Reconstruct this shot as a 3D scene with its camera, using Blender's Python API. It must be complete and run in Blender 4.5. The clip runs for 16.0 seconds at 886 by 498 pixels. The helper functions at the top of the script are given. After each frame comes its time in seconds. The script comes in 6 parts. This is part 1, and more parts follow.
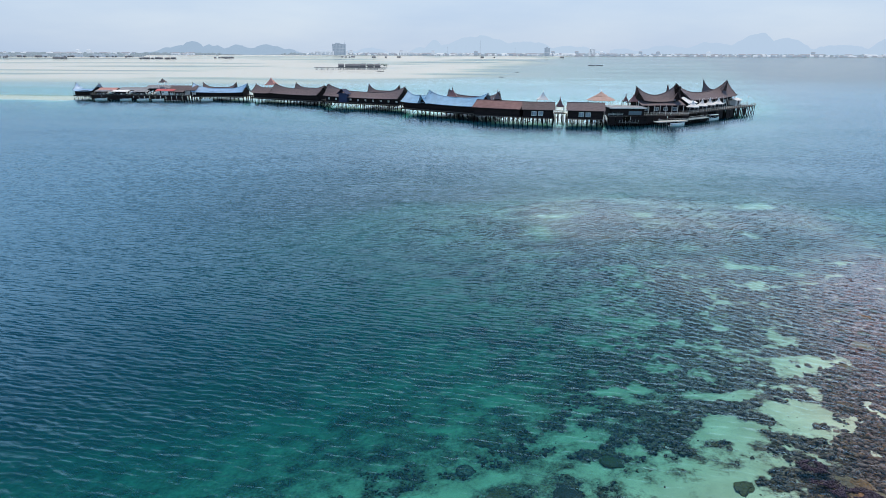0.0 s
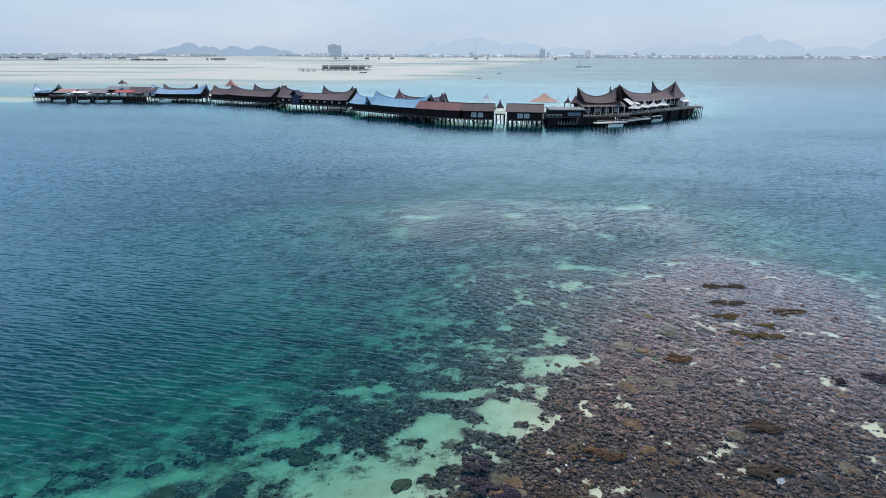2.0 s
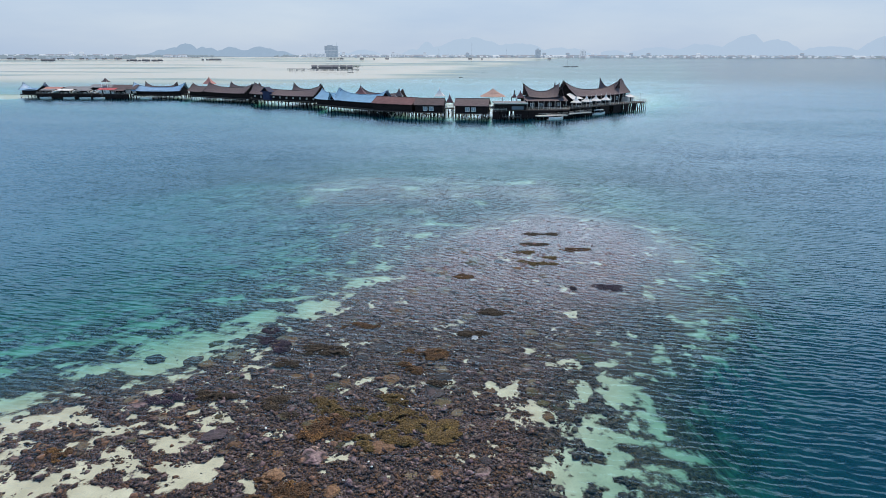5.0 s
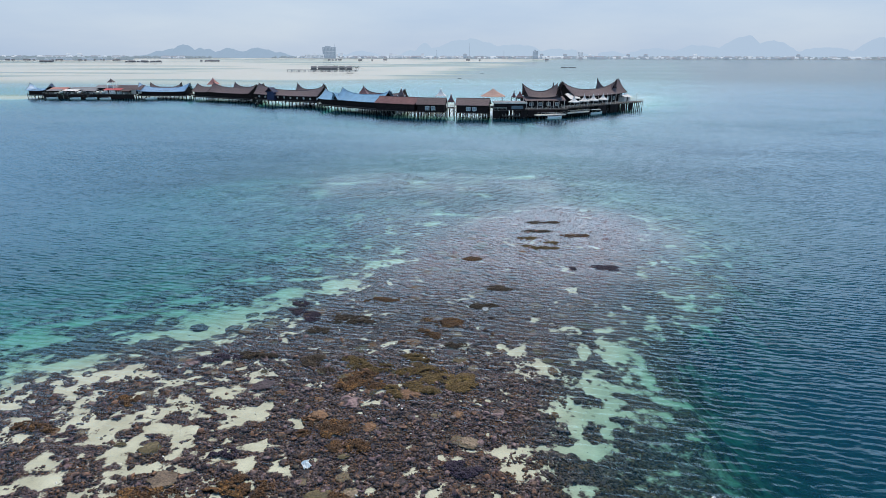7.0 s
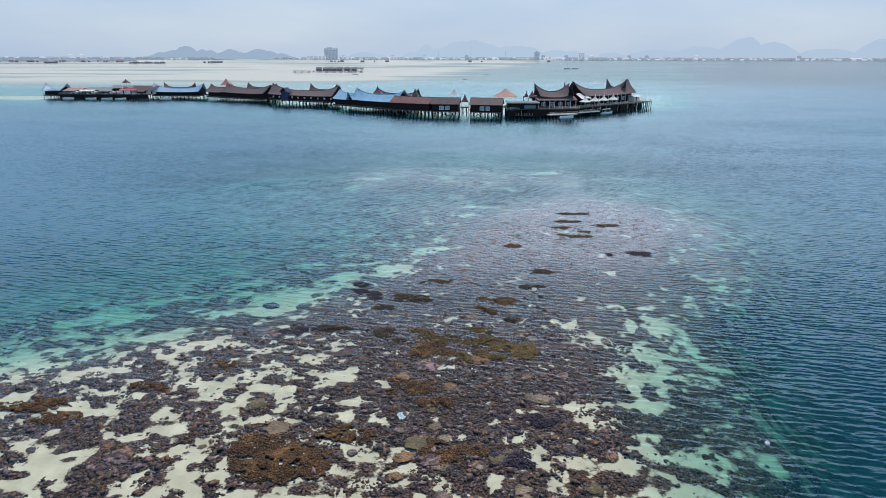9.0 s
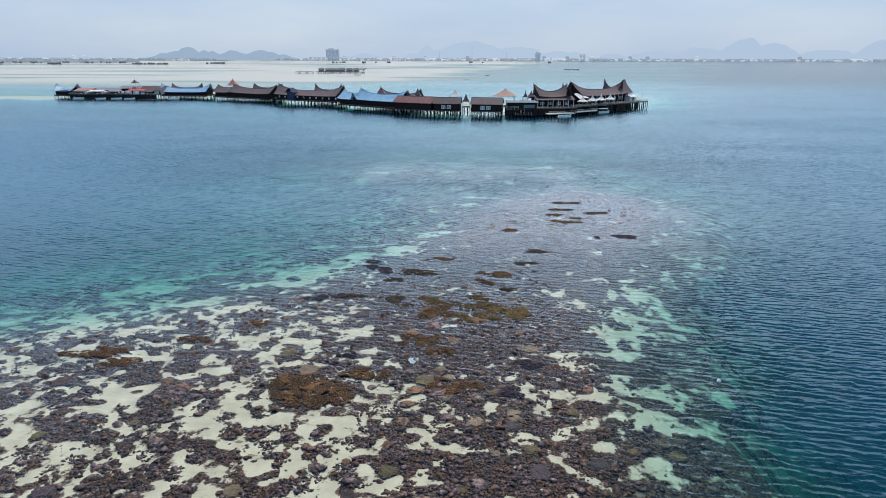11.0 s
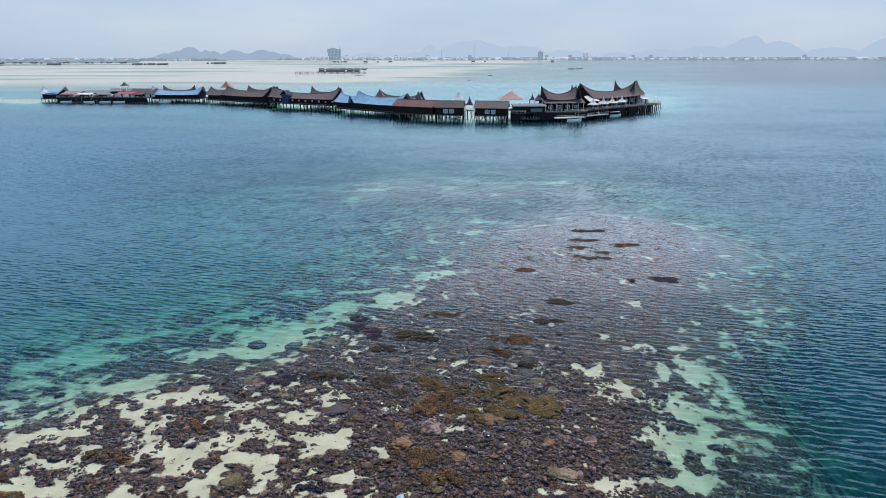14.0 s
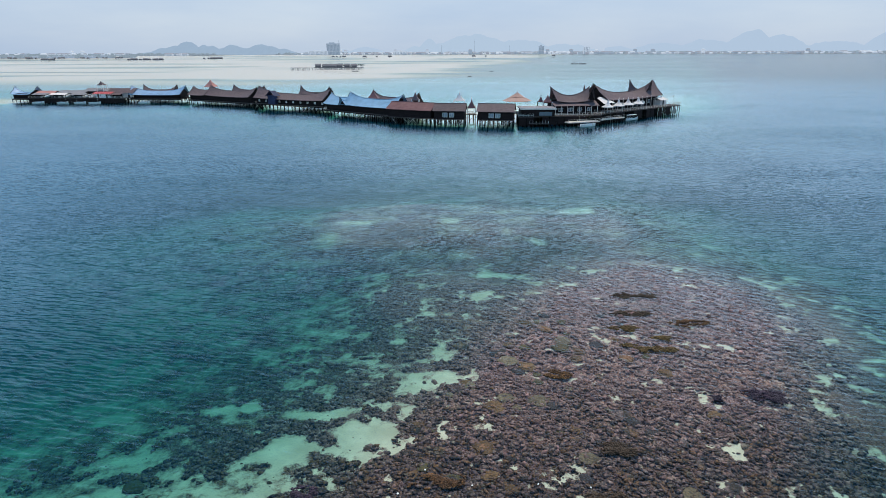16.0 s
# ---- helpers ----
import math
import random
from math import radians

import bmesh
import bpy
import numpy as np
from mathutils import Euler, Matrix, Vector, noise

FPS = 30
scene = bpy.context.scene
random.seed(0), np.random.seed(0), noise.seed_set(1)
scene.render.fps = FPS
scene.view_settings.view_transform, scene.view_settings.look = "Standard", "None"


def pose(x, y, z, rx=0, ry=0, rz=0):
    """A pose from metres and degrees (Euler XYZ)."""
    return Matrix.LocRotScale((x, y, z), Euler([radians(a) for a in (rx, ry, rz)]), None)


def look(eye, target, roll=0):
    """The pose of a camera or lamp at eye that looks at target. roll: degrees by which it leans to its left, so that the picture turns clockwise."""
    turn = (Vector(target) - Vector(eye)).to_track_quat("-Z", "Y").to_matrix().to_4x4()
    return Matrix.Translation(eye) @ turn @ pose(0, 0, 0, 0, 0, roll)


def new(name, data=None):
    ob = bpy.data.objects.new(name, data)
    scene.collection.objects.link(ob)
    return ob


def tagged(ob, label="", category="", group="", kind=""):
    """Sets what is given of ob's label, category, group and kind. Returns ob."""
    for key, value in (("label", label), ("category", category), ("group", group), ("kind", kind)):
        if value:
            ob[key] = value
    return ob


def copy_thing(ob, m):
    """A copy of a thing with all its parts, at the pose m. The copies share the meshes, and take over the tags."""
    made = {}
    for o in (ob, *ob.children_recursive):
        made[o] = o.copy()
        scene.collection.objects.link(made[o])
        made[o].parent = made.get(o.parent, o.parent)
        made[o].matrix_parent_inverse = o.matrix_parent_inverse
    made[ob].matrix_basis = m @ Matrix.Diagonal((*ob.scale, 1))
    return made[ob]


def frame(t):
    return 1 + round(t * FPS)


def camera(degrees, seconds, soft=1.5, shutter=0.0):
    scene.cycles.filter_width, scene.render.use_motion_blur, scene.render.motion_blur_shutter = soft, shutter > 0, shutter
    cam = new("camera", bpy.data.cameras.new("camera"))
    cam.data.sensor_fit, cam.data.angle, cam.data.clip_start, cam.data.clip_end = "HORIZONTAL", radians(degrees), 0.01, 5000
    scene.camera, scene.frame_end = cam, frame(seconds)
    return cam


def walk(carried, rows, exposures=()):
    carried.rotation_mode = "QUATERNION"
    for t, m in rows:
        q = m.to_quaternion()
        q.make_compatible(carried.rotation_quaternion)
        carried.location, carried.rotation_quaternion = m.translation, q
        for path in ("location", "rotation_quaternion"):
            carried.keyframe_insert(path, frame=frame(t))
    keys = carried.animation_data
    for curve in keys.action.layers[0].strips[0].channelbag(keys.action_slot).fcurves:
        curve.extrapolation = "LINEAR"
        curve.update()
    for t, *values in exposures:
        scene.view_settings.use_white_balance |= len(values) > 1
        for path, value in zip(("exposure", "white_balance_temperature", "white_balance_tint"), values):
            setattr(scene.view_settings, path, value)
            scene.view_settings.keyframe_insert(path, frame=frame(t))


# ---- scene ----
cam = camera(73.7, 16.0, 0.85)
PATH = [
    (0, (1.321, -0.21, 27.166), (1.173, 1.681, 26.532), 0.2),
    (0.5, (6.389, -0.109, 27.285), (6.241, 1.782, 26.651), 0.2),
    (1, (12.357, 0.007, 27.536), (12.21, 1.898, 26.902), 0.1),
    (1.5, (19.088, 0.927, 27.289), (18.944, 2.819, 26.657), 0.2),
    (2, (24.559, 1.163, 27.307), (24.414, 3.055, 26.677), 0.2),
    (2.5, (28.267, 0.037, 27.294), (28.121, 1.93, 26.666), 0.2),
    (3, (31.579, -2.379, 27.282), (31.429, -0.486, 26.653), 0.1),
    (3.5, (35.463, -5.301, 27.228), (35.312, -3.409, 26.599), 0.1),
    (4, (39.807, -8.59, 26.903), (39.658, -6.697, 26.275), 0.1),
    (4.5, (43.475, -12.476, 26.5), (43.328, -10.583, 25.872), 0.0),
    (4.7, (44.452, -14.339, 26.452), (44.308, -12.446, 25.823), 0.1),
    (5.3, (46.03, -17.95, 26.35), (45.887, -16.056, 25.723), 0.1),
    (6.1, (46.25, -20.95, 26.22), (46.11, -19.056, 25.595), 0.1),
    (6.8, (44.844, -22.744, 26.2), (44.708, -20.849, 25.577), 0.1),
    (7, (44.298, -23.423, 26.308), (44.162, -21.528, 25.683), 0.1),
    (7.5, (42.135, -25.371, 26.33), (42.0, -23.476, 25.707), 0.1),
    (8, (39.95, -27.237, 26.215), (39.812, -25.341, 25.593), 0.1),
    (8.5, (38.883, -28.129, 26.024), (38.744, -26.233, 25.402), 0.1),
    (9, (38.714, -29.183, 26.006), (38.576, -27.287, 25.385), 0.1),
    (9.5, (38.768, -31.426, 26.117), (38.629, -29.53, 25.496), 0.1),
    (10, (38.983, -34.56, 26.129), (38.843, -32.663, 25.509), 0.2),
    (10.2, (39.039, -35.686, 26.13), (38.899, -33.789, 25.51), 0.1),
    (10.7, (39.06, -37.35, 26.06), (38.919, -35.453, 25.441), 0.1),
    (11.25, (39.02, -37.95, 25.93), (38.878, -36.053, 25.313), 0.1),
    (11.8, (38.93, -37.25, 25.83), (38.787, -35.353, 25.215), 0.1),
    (12.3, (38.821, -35.348, 25.82), (38.677, -33.451, 25.204), 0.1),
    (12.5, (38.672, -34.257, 25.88), (38.528, -32.36, 25.263), 0.1),
    (13, (38.478, -30.905, 26.221), (38.331, -29.008, 25.604), 0.0),
    (13.5, (38.158, -26.526, 26.535), (38.009, -24.629, 25.919), 0.0),
    (14, (37.859, -21.353, 26.833), (37.709, -19.458, 26.212), -0.1),
    (14.5, (37.575, -15.668, 27.174), (37.424, -13.774, 26.549), -0.1),
    (15, (37.257, -9.37, 27.487), (37.104, -7.478, 26.859), -0.1),
    (15.5, (36.888, -2.602, 27.71), (36.735, -0.71, 27.078), -0.2),
    (16, (36.213, 4.151, 28.169), (36.062, 6.041, 27.531), -0.2),
]
walk(cam, [(t, look(eye, target, roll)) for t, eye, target, roll in PATH], ((0, 0.10), (1.0, 0.08), (3.0, 0.0), (7.0, -0.03), (16.0, -0.02)))

# ---- light ----
SUN_EL, SUN_AZ = 62.0, 8.0          # degrees above the horizon; degrees from +y towards +x
sun = new("sun", bpy.data.lights.new("sun", "SUN"))
sun.data.energy, sun.data.angle, sun.data.color = 3.7, radians(2.0), (1.0, 0.90, 0.74)
sun.matrix_world = look((0, 0, 300), (-300 * math.sin(radians(SUN_AZ)) / math.tan(radians(SUN_EL)), -300 * math.cos(radians(SUN_AZ)) / math.tan(radians(SUN_EL)), 0))

world = bpy.data.worlds.new("sky")
scene.world = world
world.use_nodes = True


def build_sky():
    nt = world.node_tree
    n, l = nt.nodes, nt.links
    n.clear()
    out, bg = n.new("ShaderNodeOutputWorld"), n.new("ShaderNodeBackground")
    sky = n.new("ShaderNodeTexSky")
    sky.sky_type, sky.sun_disc = "NISHITA", False
    sky.sun_elevation, sky.sun_rotation = radians(SUN_EL), radians(SUN_AZ)
    sky.air_density, sky.dust_density, sky.ozone_density = 1.0, 1.5, 2.0
    co, mp, cl, ramp = n.new("ShaderNodeTexCoord"), n.new("ShaderNodeMapping"), n.new("ShaderNodeTexNoise"), n.new("ShaderNodeValToRGB")
    mp.inputs["Scale"].default_value = (1.6, 1.6, 7.0)
    cl.inputs["Scale"].default_value, cl.inputs["Detail"].default_value, cl.inputs["Roughness"].default_value = 1.7, 6.0, 0.55
    ramp.color_ramp.elements[0].position, ramp.color_ramp.elements[0].color = 0.30, CLOUD_LOW
    ramp.color_ramp.elements[1].position, ramp.color_ramp.elements[1].color = 0.72, CLOUD_HIGH
    mix = n.new("ShaderNodeMix")
    mix.data_type, mix.blend_type = "RGBA", "MIX"
    mix.inputs["Factor"].default_value = CLOUD_MIX
    l.new(co.outputs["Generated"], mp.inputs["Vector"])
    l.new(mp.outputs["Vector"], cl.inputs["Vector"])
    l.new(cl.outputs["Fac"], ramp.inputs["Fac"])
    # bright haze in the lower sky, deep blue overhead
    sep, rise, lift, blue = n.new("ShaderNodeSeparateXYZ"), n.new("ShaderNodeMapRange"), n.new("ShaderNodeMapRange"), n.new("ShaderNodeMix")
    band = n.new("ShaderNodeMix")
    for node, low, high in ((lift, 0.08, 0.34), (rise, 0.28, 0.55)):
        node.interpolation_type = "SMOOTHSTEP"
        node.inputs["From Min"].default_value, node.inputs["From Max"].default_value = low, high
        l.new(sep.outputs["Z"], node.inputs["Value"])
    l.new(co.outputs["Generated"], sep.inputs["Vector"])
    band.data_type = blue.data_type = "RGBA"
    l.new(lift.outputs["Result"], band.inputs["Factor"])
    l.new(ramp.outputs["Color"], band.inputs["A"])
    band.inputs["B"].default_value = SKY_HAZE
    l.new(rise.outputs["Result"], blue.inputs["Factor"])
    l.new(band.outputs["Result"], blue.inputs["A"])
    blue.inputs["B"].default_value = SKY_BLUE
    l.new(sky.outputs["Color"], mix.inputs["A"])
    l.new(blue.outputs["Result"], mix.inputs["B"])
    # the thin cloud is brighter below the sun
    dot, clamp, powr, glow, plus = n.new("ShaderNodeVectorMath"), n.new("ShaderNodeMath"), n.new("ShaderNodeMath"), n.new("ShaderNodeVectorMath"), n.new("ShaderNodeVectorMath")
    dot.operation, clamp.operation, powr.operation, glow.operation = "DOT_PRODUCT", "MAXIMUM", "POWER", "SCALE"
    a = radians(SUN_AZ)
    dot.inputs[1].default_value = (math.sin(a), math.cos(a), 0)
    clamp.inputs[1].default_value, powr.inputs[1].default_value = 0.0, 9.0
    glow.inputs[0].default_value = SUN_GLOW
    l.new(co.outputs["Generated"], dot.inputs[0])
    l.new(dot.outputs["Value"], clamp.inputs[0])
    l.new(clamp.outputs[0], powr.inputs[0])
    shine = n.new("ShaderNodeMath")
    shine.operation = "MULTIPLY"
    l.new(powr.outputs[0], shine.inputs[0])
    l.new(lift.outputs["Result"], shine.inputs[1])
    fade, under = n.new("ShaderNodeMath"), n.new("ShaderNodeMath")
    fade.operation, fade.inputs[0].default_value, under.operation = "SUBTRACT", 1.0, "MULTIPLY"
    l.new(rise.outputs["Result"], fade.inputs[1])
    l.new(shine.outputs[0], under.inputs[0])
    l.new(fade.outputs[0], under.inputs[1])
    l.new(under.outputs[0], glow.inputs["Scale"])
    l.new(mix.outputs["Result"], plus.inputs[0])
    l.new(glow.outputs["Vector"], plus.inputs[1])
    l.new(plus.outputs["Vector"], bg.inputs["Color"])
    bg.inputs["Strength"].default_value = 0.1
    l.new(bg.outputs["Background"], out.inputs["Surface"])


# thin high cloud over the whole sky, in the sky texture's units
CLOUD_LOW, CLOUD_HIGH, CLOUD_MIX = (4.7, 6.2, 8.5, 1), (6.2, 7.4, 9.0, 1), 0.80
SKY_HAZE, SKY_BLUE = (9.0, 17.5, 27.0, 1), (0.6, 2.2, 4.8, 1)
SUN_GLOW = (16.0, 16.0, 16.5)
build_sky()


# ---- materials ----
def material(name):
    m = bpy.data.materials.new(name)
    m.use_nodes = True
    return m, m.node_tree.nodes, m.node_tree.links, m.node_tree.nodes["Principled BSDF"]


def plain(name, colour, rough=0.7, metal=0.0, vary=0.25, scale=1.2, bump=0.3, stretch=(1, 1, 1), random_shift=0.0, island=False, dark=None):
    """Weathered surface: two scales of noise over a base colour, with bump."""
    m, n, l, p = material(name)
    co, mp = n.new("ShaderNodeTexCoord"), n.new("ShaderNodeMapping")
    mp.inputs["Scale"].default_value = stretch
    l.new(co.outputs["Object"], mp.inputs["Vector"])
    big, fine = n.new("ShaderNodeTexNoise"), n.new("ShaderNodeTexNoise")
    big.inputs["Scale"].default_value, big.inputs["Detail"].default_value = scale * 0.35, 5.0
    fine.inputs["Scale"].default_value, fine.inputs["Detail"].default_value = scale * 5.0, 4.0
    for t in (big, fine):
        l.new(mp.outputs["Vector"], t.inputs["Vector"])
    add = n.new("ShaderNodeMath")
    add.operation = "MULTIPLY_ADD"
    add.inputs[1].default_value = 0.45
    l.new(fine.outputs["Fac"], add.inputs[0])
    half = n.new("ShaderNodeMath")
    half.operation = "MULTIPLY"
    half.inputs[1].default_value = 0.55
    l.new(big.outputs["Fac"], half.inputs[0])
    l.new(half.outputs[0], add.inputs[2])
    last = add
    if random_shift:
        info = n.new("ShaderNodeNewGeometry" if island else "ShaderNodeObjectInfo")
        sh = n.new("ShaderNodeMath")
        sh.operation, sh.inputs[1].default_value = "MULTIPLY_ADD", random_shift
        l.new(info.outputs["Random Per Island" if island else "Random"], sh.inputs[0])
        l.new(add.outputs[0], sh.inputs[2])
        off = n.new("ShaderNodeMath")
        off.operation, off.inputs[1].default_value = "SUBTRACT", random_shift / 2
        l.new(sh.outputs[0], off.inputs[0])
        last = off
    ramp = n.new("ShaderNodeValToRGB")
    e = ramp.color_ramp.elements
    low = dark or tuple(c * (1 - vary) for c in colour)
    e[0].position, e[0].color = 0.3, (*low, 1)
    e[1].position, e[1].color = 0.68, (*(min(1, c * (1 + vary)) for c in colour), 1)
    l.new(last.outputs[0], ramp.inputs["Fac"])
    l.new(ramp.outputs["Color"], p.inputs["Base Color"])
    b = n.new("ShaderNodeBump")
    b.inputs["Strength"].default_value, b.inputs["Distance"].default_value = bump, 0.05
    l.new(add.outputs[0], b.inputs["Height"])
    l.new(b.outputs["Normal"], p.inputs["Normal"])
    p.inputs["Roughness"].default_value, p.inputs["Metallic"].default_value = rough, metal
    p.inputs["Specular IOR Level"].default_value = 0.12 if rough > 0.55 else 0.5
    return m


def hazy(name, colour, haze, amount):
    """Far distance: paint with the glow of kilometres of haze mixed into the material."""
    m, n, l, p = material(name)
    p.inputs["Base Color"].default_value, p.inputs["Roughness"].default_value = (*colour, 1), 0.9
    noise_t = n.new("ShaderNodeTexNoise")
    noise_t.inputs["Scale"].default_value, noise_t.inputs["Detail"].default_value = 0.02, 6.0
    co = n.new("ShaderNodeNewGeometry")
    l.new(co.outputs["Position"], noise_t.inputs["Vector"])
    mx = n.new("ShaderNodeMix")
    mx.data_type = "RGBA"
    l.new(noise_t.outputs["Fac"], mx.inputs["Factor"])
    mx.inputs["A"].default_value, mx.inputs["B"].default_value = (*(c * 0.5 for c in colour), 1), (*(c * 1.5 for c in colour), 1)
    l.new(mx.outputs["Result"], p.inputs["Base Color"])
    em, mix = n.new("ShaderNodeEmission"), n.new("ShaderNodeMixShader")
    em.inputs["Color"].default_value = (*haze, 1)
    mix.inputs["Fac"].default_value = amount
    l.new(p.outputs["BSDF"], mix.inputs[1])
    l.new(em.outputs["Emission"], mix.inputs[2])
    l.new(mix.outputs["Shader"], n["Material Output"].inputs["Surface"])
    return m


def water_material():
    """Clear sea: what lies below shows through a tint that grows with the depth; the surface mirrors the sky."""
    m, n, l, p = material("sea_water")
    n.remove(p)
    att = n.new("ShaderNodeAttribute")
    att.attribute_name = "depth"

    def power(base):
        q = n.new("ShaderNodeMath")
        q.operation = "POWER"
        q.inputs[0].default_value = base
        l.new(att.outputs["Fac"], q.inputs[1])
        return q
    comb = n.new("ShaderNodeCombineColor")
    for ch, k in zip(("Red", "Green", "Blue"), ABSORB):
        l.new(power(math.exp(-k)).outputs[0], comb.inputs[ch])
    clear, body, through_mix = n.new("ShaderNodeBsdfTransparent"), n.new("ShaderNodeBsdfDiffuse"), n.new("ShaderNodeMixShader")
    l.new(comb.outputs["Color"], clear.inputs["Color"])
    body.inputs["Color"].default_value = WATER_BODY
    l.new(power(math.exp(-SCATTER)).outputs[0], through_mix.inputs["Fac"])
    l.new(body.outputs["BSDF"], through_mix.inputs[1])
    l.new(clear.outputs["BSDF"], through_mix.inputs[2])
    geo = n.new("ShaderNodeNewGeometry")
    # gusts: the ripples come and go over the sea in broad bands
    gm, gust, gr = n.new("ShaderNodeMapping"), n.new("ShaderNodeTexNoise"), n.new("ShaderNodeMapRange")
    gm.inputs["Scale"].default_value, gm.inputs["Rotation"].default_value = (0.012, 0.03, 1), (0, 0, radians(20))
    l.new(geo.outputs["Position"], gm.inputs["Vector"])
    l.new(gm.outputs["Vector"], gust.inputs["Vector"])
    gust.inputs["Scale"].default_value, gust.inputs["Detail"].default_value = 1.0, 3.0
    gr.inputs["From Min"].default_value, gr.inputs["From Max"].default_value = 0.3, 0.7
    gr.inputs["To Min"].default_value, gr.inputs["To Max"].default_value = 0.60, 0.95
    l.new(gust.outputs["Fac"], gr.inputs["Value"])
    # the sea lies calmer over the shallows round the village
    sep, lee, calm = n.new("ShaderNodeSeparateXYZ"), n.new("ShaderNodeMapRange"), n.new("ShaderNodeMath")
    l.new(geo.outputs["Position"], sep.inputs["Vector"])
    l.new(sep.outputs["Y"], lee.inputs["Value"])
    lee.inputs["From Min"].default_value, lee.inputs["From Max"].default_value = 30.0, 150.0
    lee.inputs["To Min"].default_value, lee.inputs["To Max"].default_value = 0.78, 0.95
    open_flat, thin = n.new("ShaderNodeMapRange"), n.new("ShaderNodeMath")
    l.new(sep.outputs["Y"], open_flat.inputs["Value"])
    open_flat.inputs["From Min"].default_value, open_flat.inputs["From Max"].default_value = 240.0, 700.0
    open_flat.inputs["To Min"].default_value, open_flat.inputs["To Max"].default_value = 1.0, 0.30
    thin.operation = calm.operation = "MULTIPLY"
    deeper, flat_calm = n.new("ShaderNodeMapRange"), n.new("ShaderNodeMath")
    deeper.inputs["From Min"].default_value, deeper.inputs["From Max"].default_value = 0.8, 4.0
    flat_calm.operation = "MAXIMUM"
    l.new(att.outputs["Fac"], deeper.inputs["Value"])
    near_only, inshore = n.new("ShaderNodeMath"), n.new("ShaderNodeMapRange")
    inshore.inputs["From Min"].default_value, inshore.inputs["From Max"].default_value = 230.0, 380.0
    inshore.inputs["To Min"].default_value, inshore.inputs["To Max"].default_value = 1.0, 0.0
    l.new(sep.outputs["Y"], inshore.inputs["Value"])
    near_only.operation = "MULTIPLY"
    l.new(deeper.outputs["Result"], near_only.inputs[0])
    l.new(inshore.outputs["Result"], near_only.inputs[1])
    l.new(near_only.outputs[0], flat_calm.inputs[0])
    l.new(open_flat.outputs["Result"], flat_calm.inputs[1])
    l.new(lee.outputs["Result"], thin.inputs[0])
    l.new(flat_calm.outputs[0], thin.inputs[1])
    l.new(thin.outputs[0], calm.inputs[0])
    l.new(gr.outputs["Result"], calm.inputs[1])
    # and calmer still where the reef breaks it
    shoal, still = n.new("ShaderNodeMapRange"), n.new("ShaderNodeMath")
    l.new(att.outputs["Fac"], shoal.inputs["Value"])
    shoal.inputs["From Min"].default_value, shoal.inputs["From Max"].default_value = 0.15, 1.3
    shoal.inputs["To Min"].default_value, shoal.inputs["To Max"].default_value = 0.42, 1.0
    still.operation = "MULTIPLY"
    l.new(shoal.outputs["Result"], still.inputs[0])
    l.new(calm.outputs[0], still.inputs[1])
    total = None

    bar = n.new("ShaderNodeAttribute")
    bar.attribute_name = "bar"

    def add_slope(source, strength, on_bar=0):
        nonlocal total
        sub, mul = n.new("ShaderNodeVectorMath"), n.new("ShaderNodeVectorMath")
        sub.operation, mul.operation = "SUBTRACT", "MULTIPLY"
        sub.inputs[1].default_value, mul.inputs[1].default_value = (0.5, 0.5, 0.5), strength
        l.new(source, sub.inputs[0])
        l.new(sub.outputs["Vector"], mul.inputs[0])
        if on_bar:
            gate = n.new("ShaderNodeVectorMath")
            gate.operation = "SCALE"
            l.new(mul.outputs["Vector"], gate.inputs[0])
            l.new(bar.outputs["Fac"], gate.inputs["Scale"])
            mul = gate
        if total:
            add = n.new("ShaderNodeVectorMath")
            l.new(total.outputs["Vector"], add.inputs[0])
            l.new(mul.outputs["Vector"], add.inputs[1])
            total = add
        else:
            total = mul
    for turn, length, slope, bend, on_bar in TRAINS:          # wave trains with wandering crests
        mp, t = n.new("ShaderNodeMapping"), n.new("ShaderNodeTexWave")
        mp.vector_type = "TEXTURE"
        mp.inputs["Rotation"].default_value = (0, 0, radians(turn))
        l.new(geo.outputs["Position"], mp.inputs["Vector"])
        t.wave_type, t.bands_direction, t.wave_profile = "BANDS", "Y", "SIN"
        t.inputs["Scale"].default_value, t.inputs["Distortion"].default_value = 0.314 / length, bend
        t.inputs["Detail"].default_value, t.inputs["Detail Scale"].default_value, t.inputs["Detail Roughness"].default_value = 2.0, 0.9, 0.6
        l.new(mp.outputs["Vector"], t.inputs["Vector"])
        # narrow crests and broad troughs
        square, cube, level = n.new("ShaderNodeVectorMath"), n.new("ShaderNodeVectorMath"), n.new("ShaderNodeVectorMath")
        square.operation, cube.operation = "MULTIPLY", "MULTIPLY"
        for k in (0, 1):
            l.new(t.outputs["Color"], square.inputs[k])
        l.new(square.outputs["Vector"], cube.inputs[0])
        l.new(t.outputs["Color"], cube.inputs[1])
        l.new(cube.outputs["Vector"], level.inputs[0])
        level.inputs[1].default_value = (0.19, 0.19, 0.19)
        add_slope(level.outputs["Vector"], (-slope * math.sin(radians(turn)), slope * math.cos(radians(turn)), 0), on_bar)
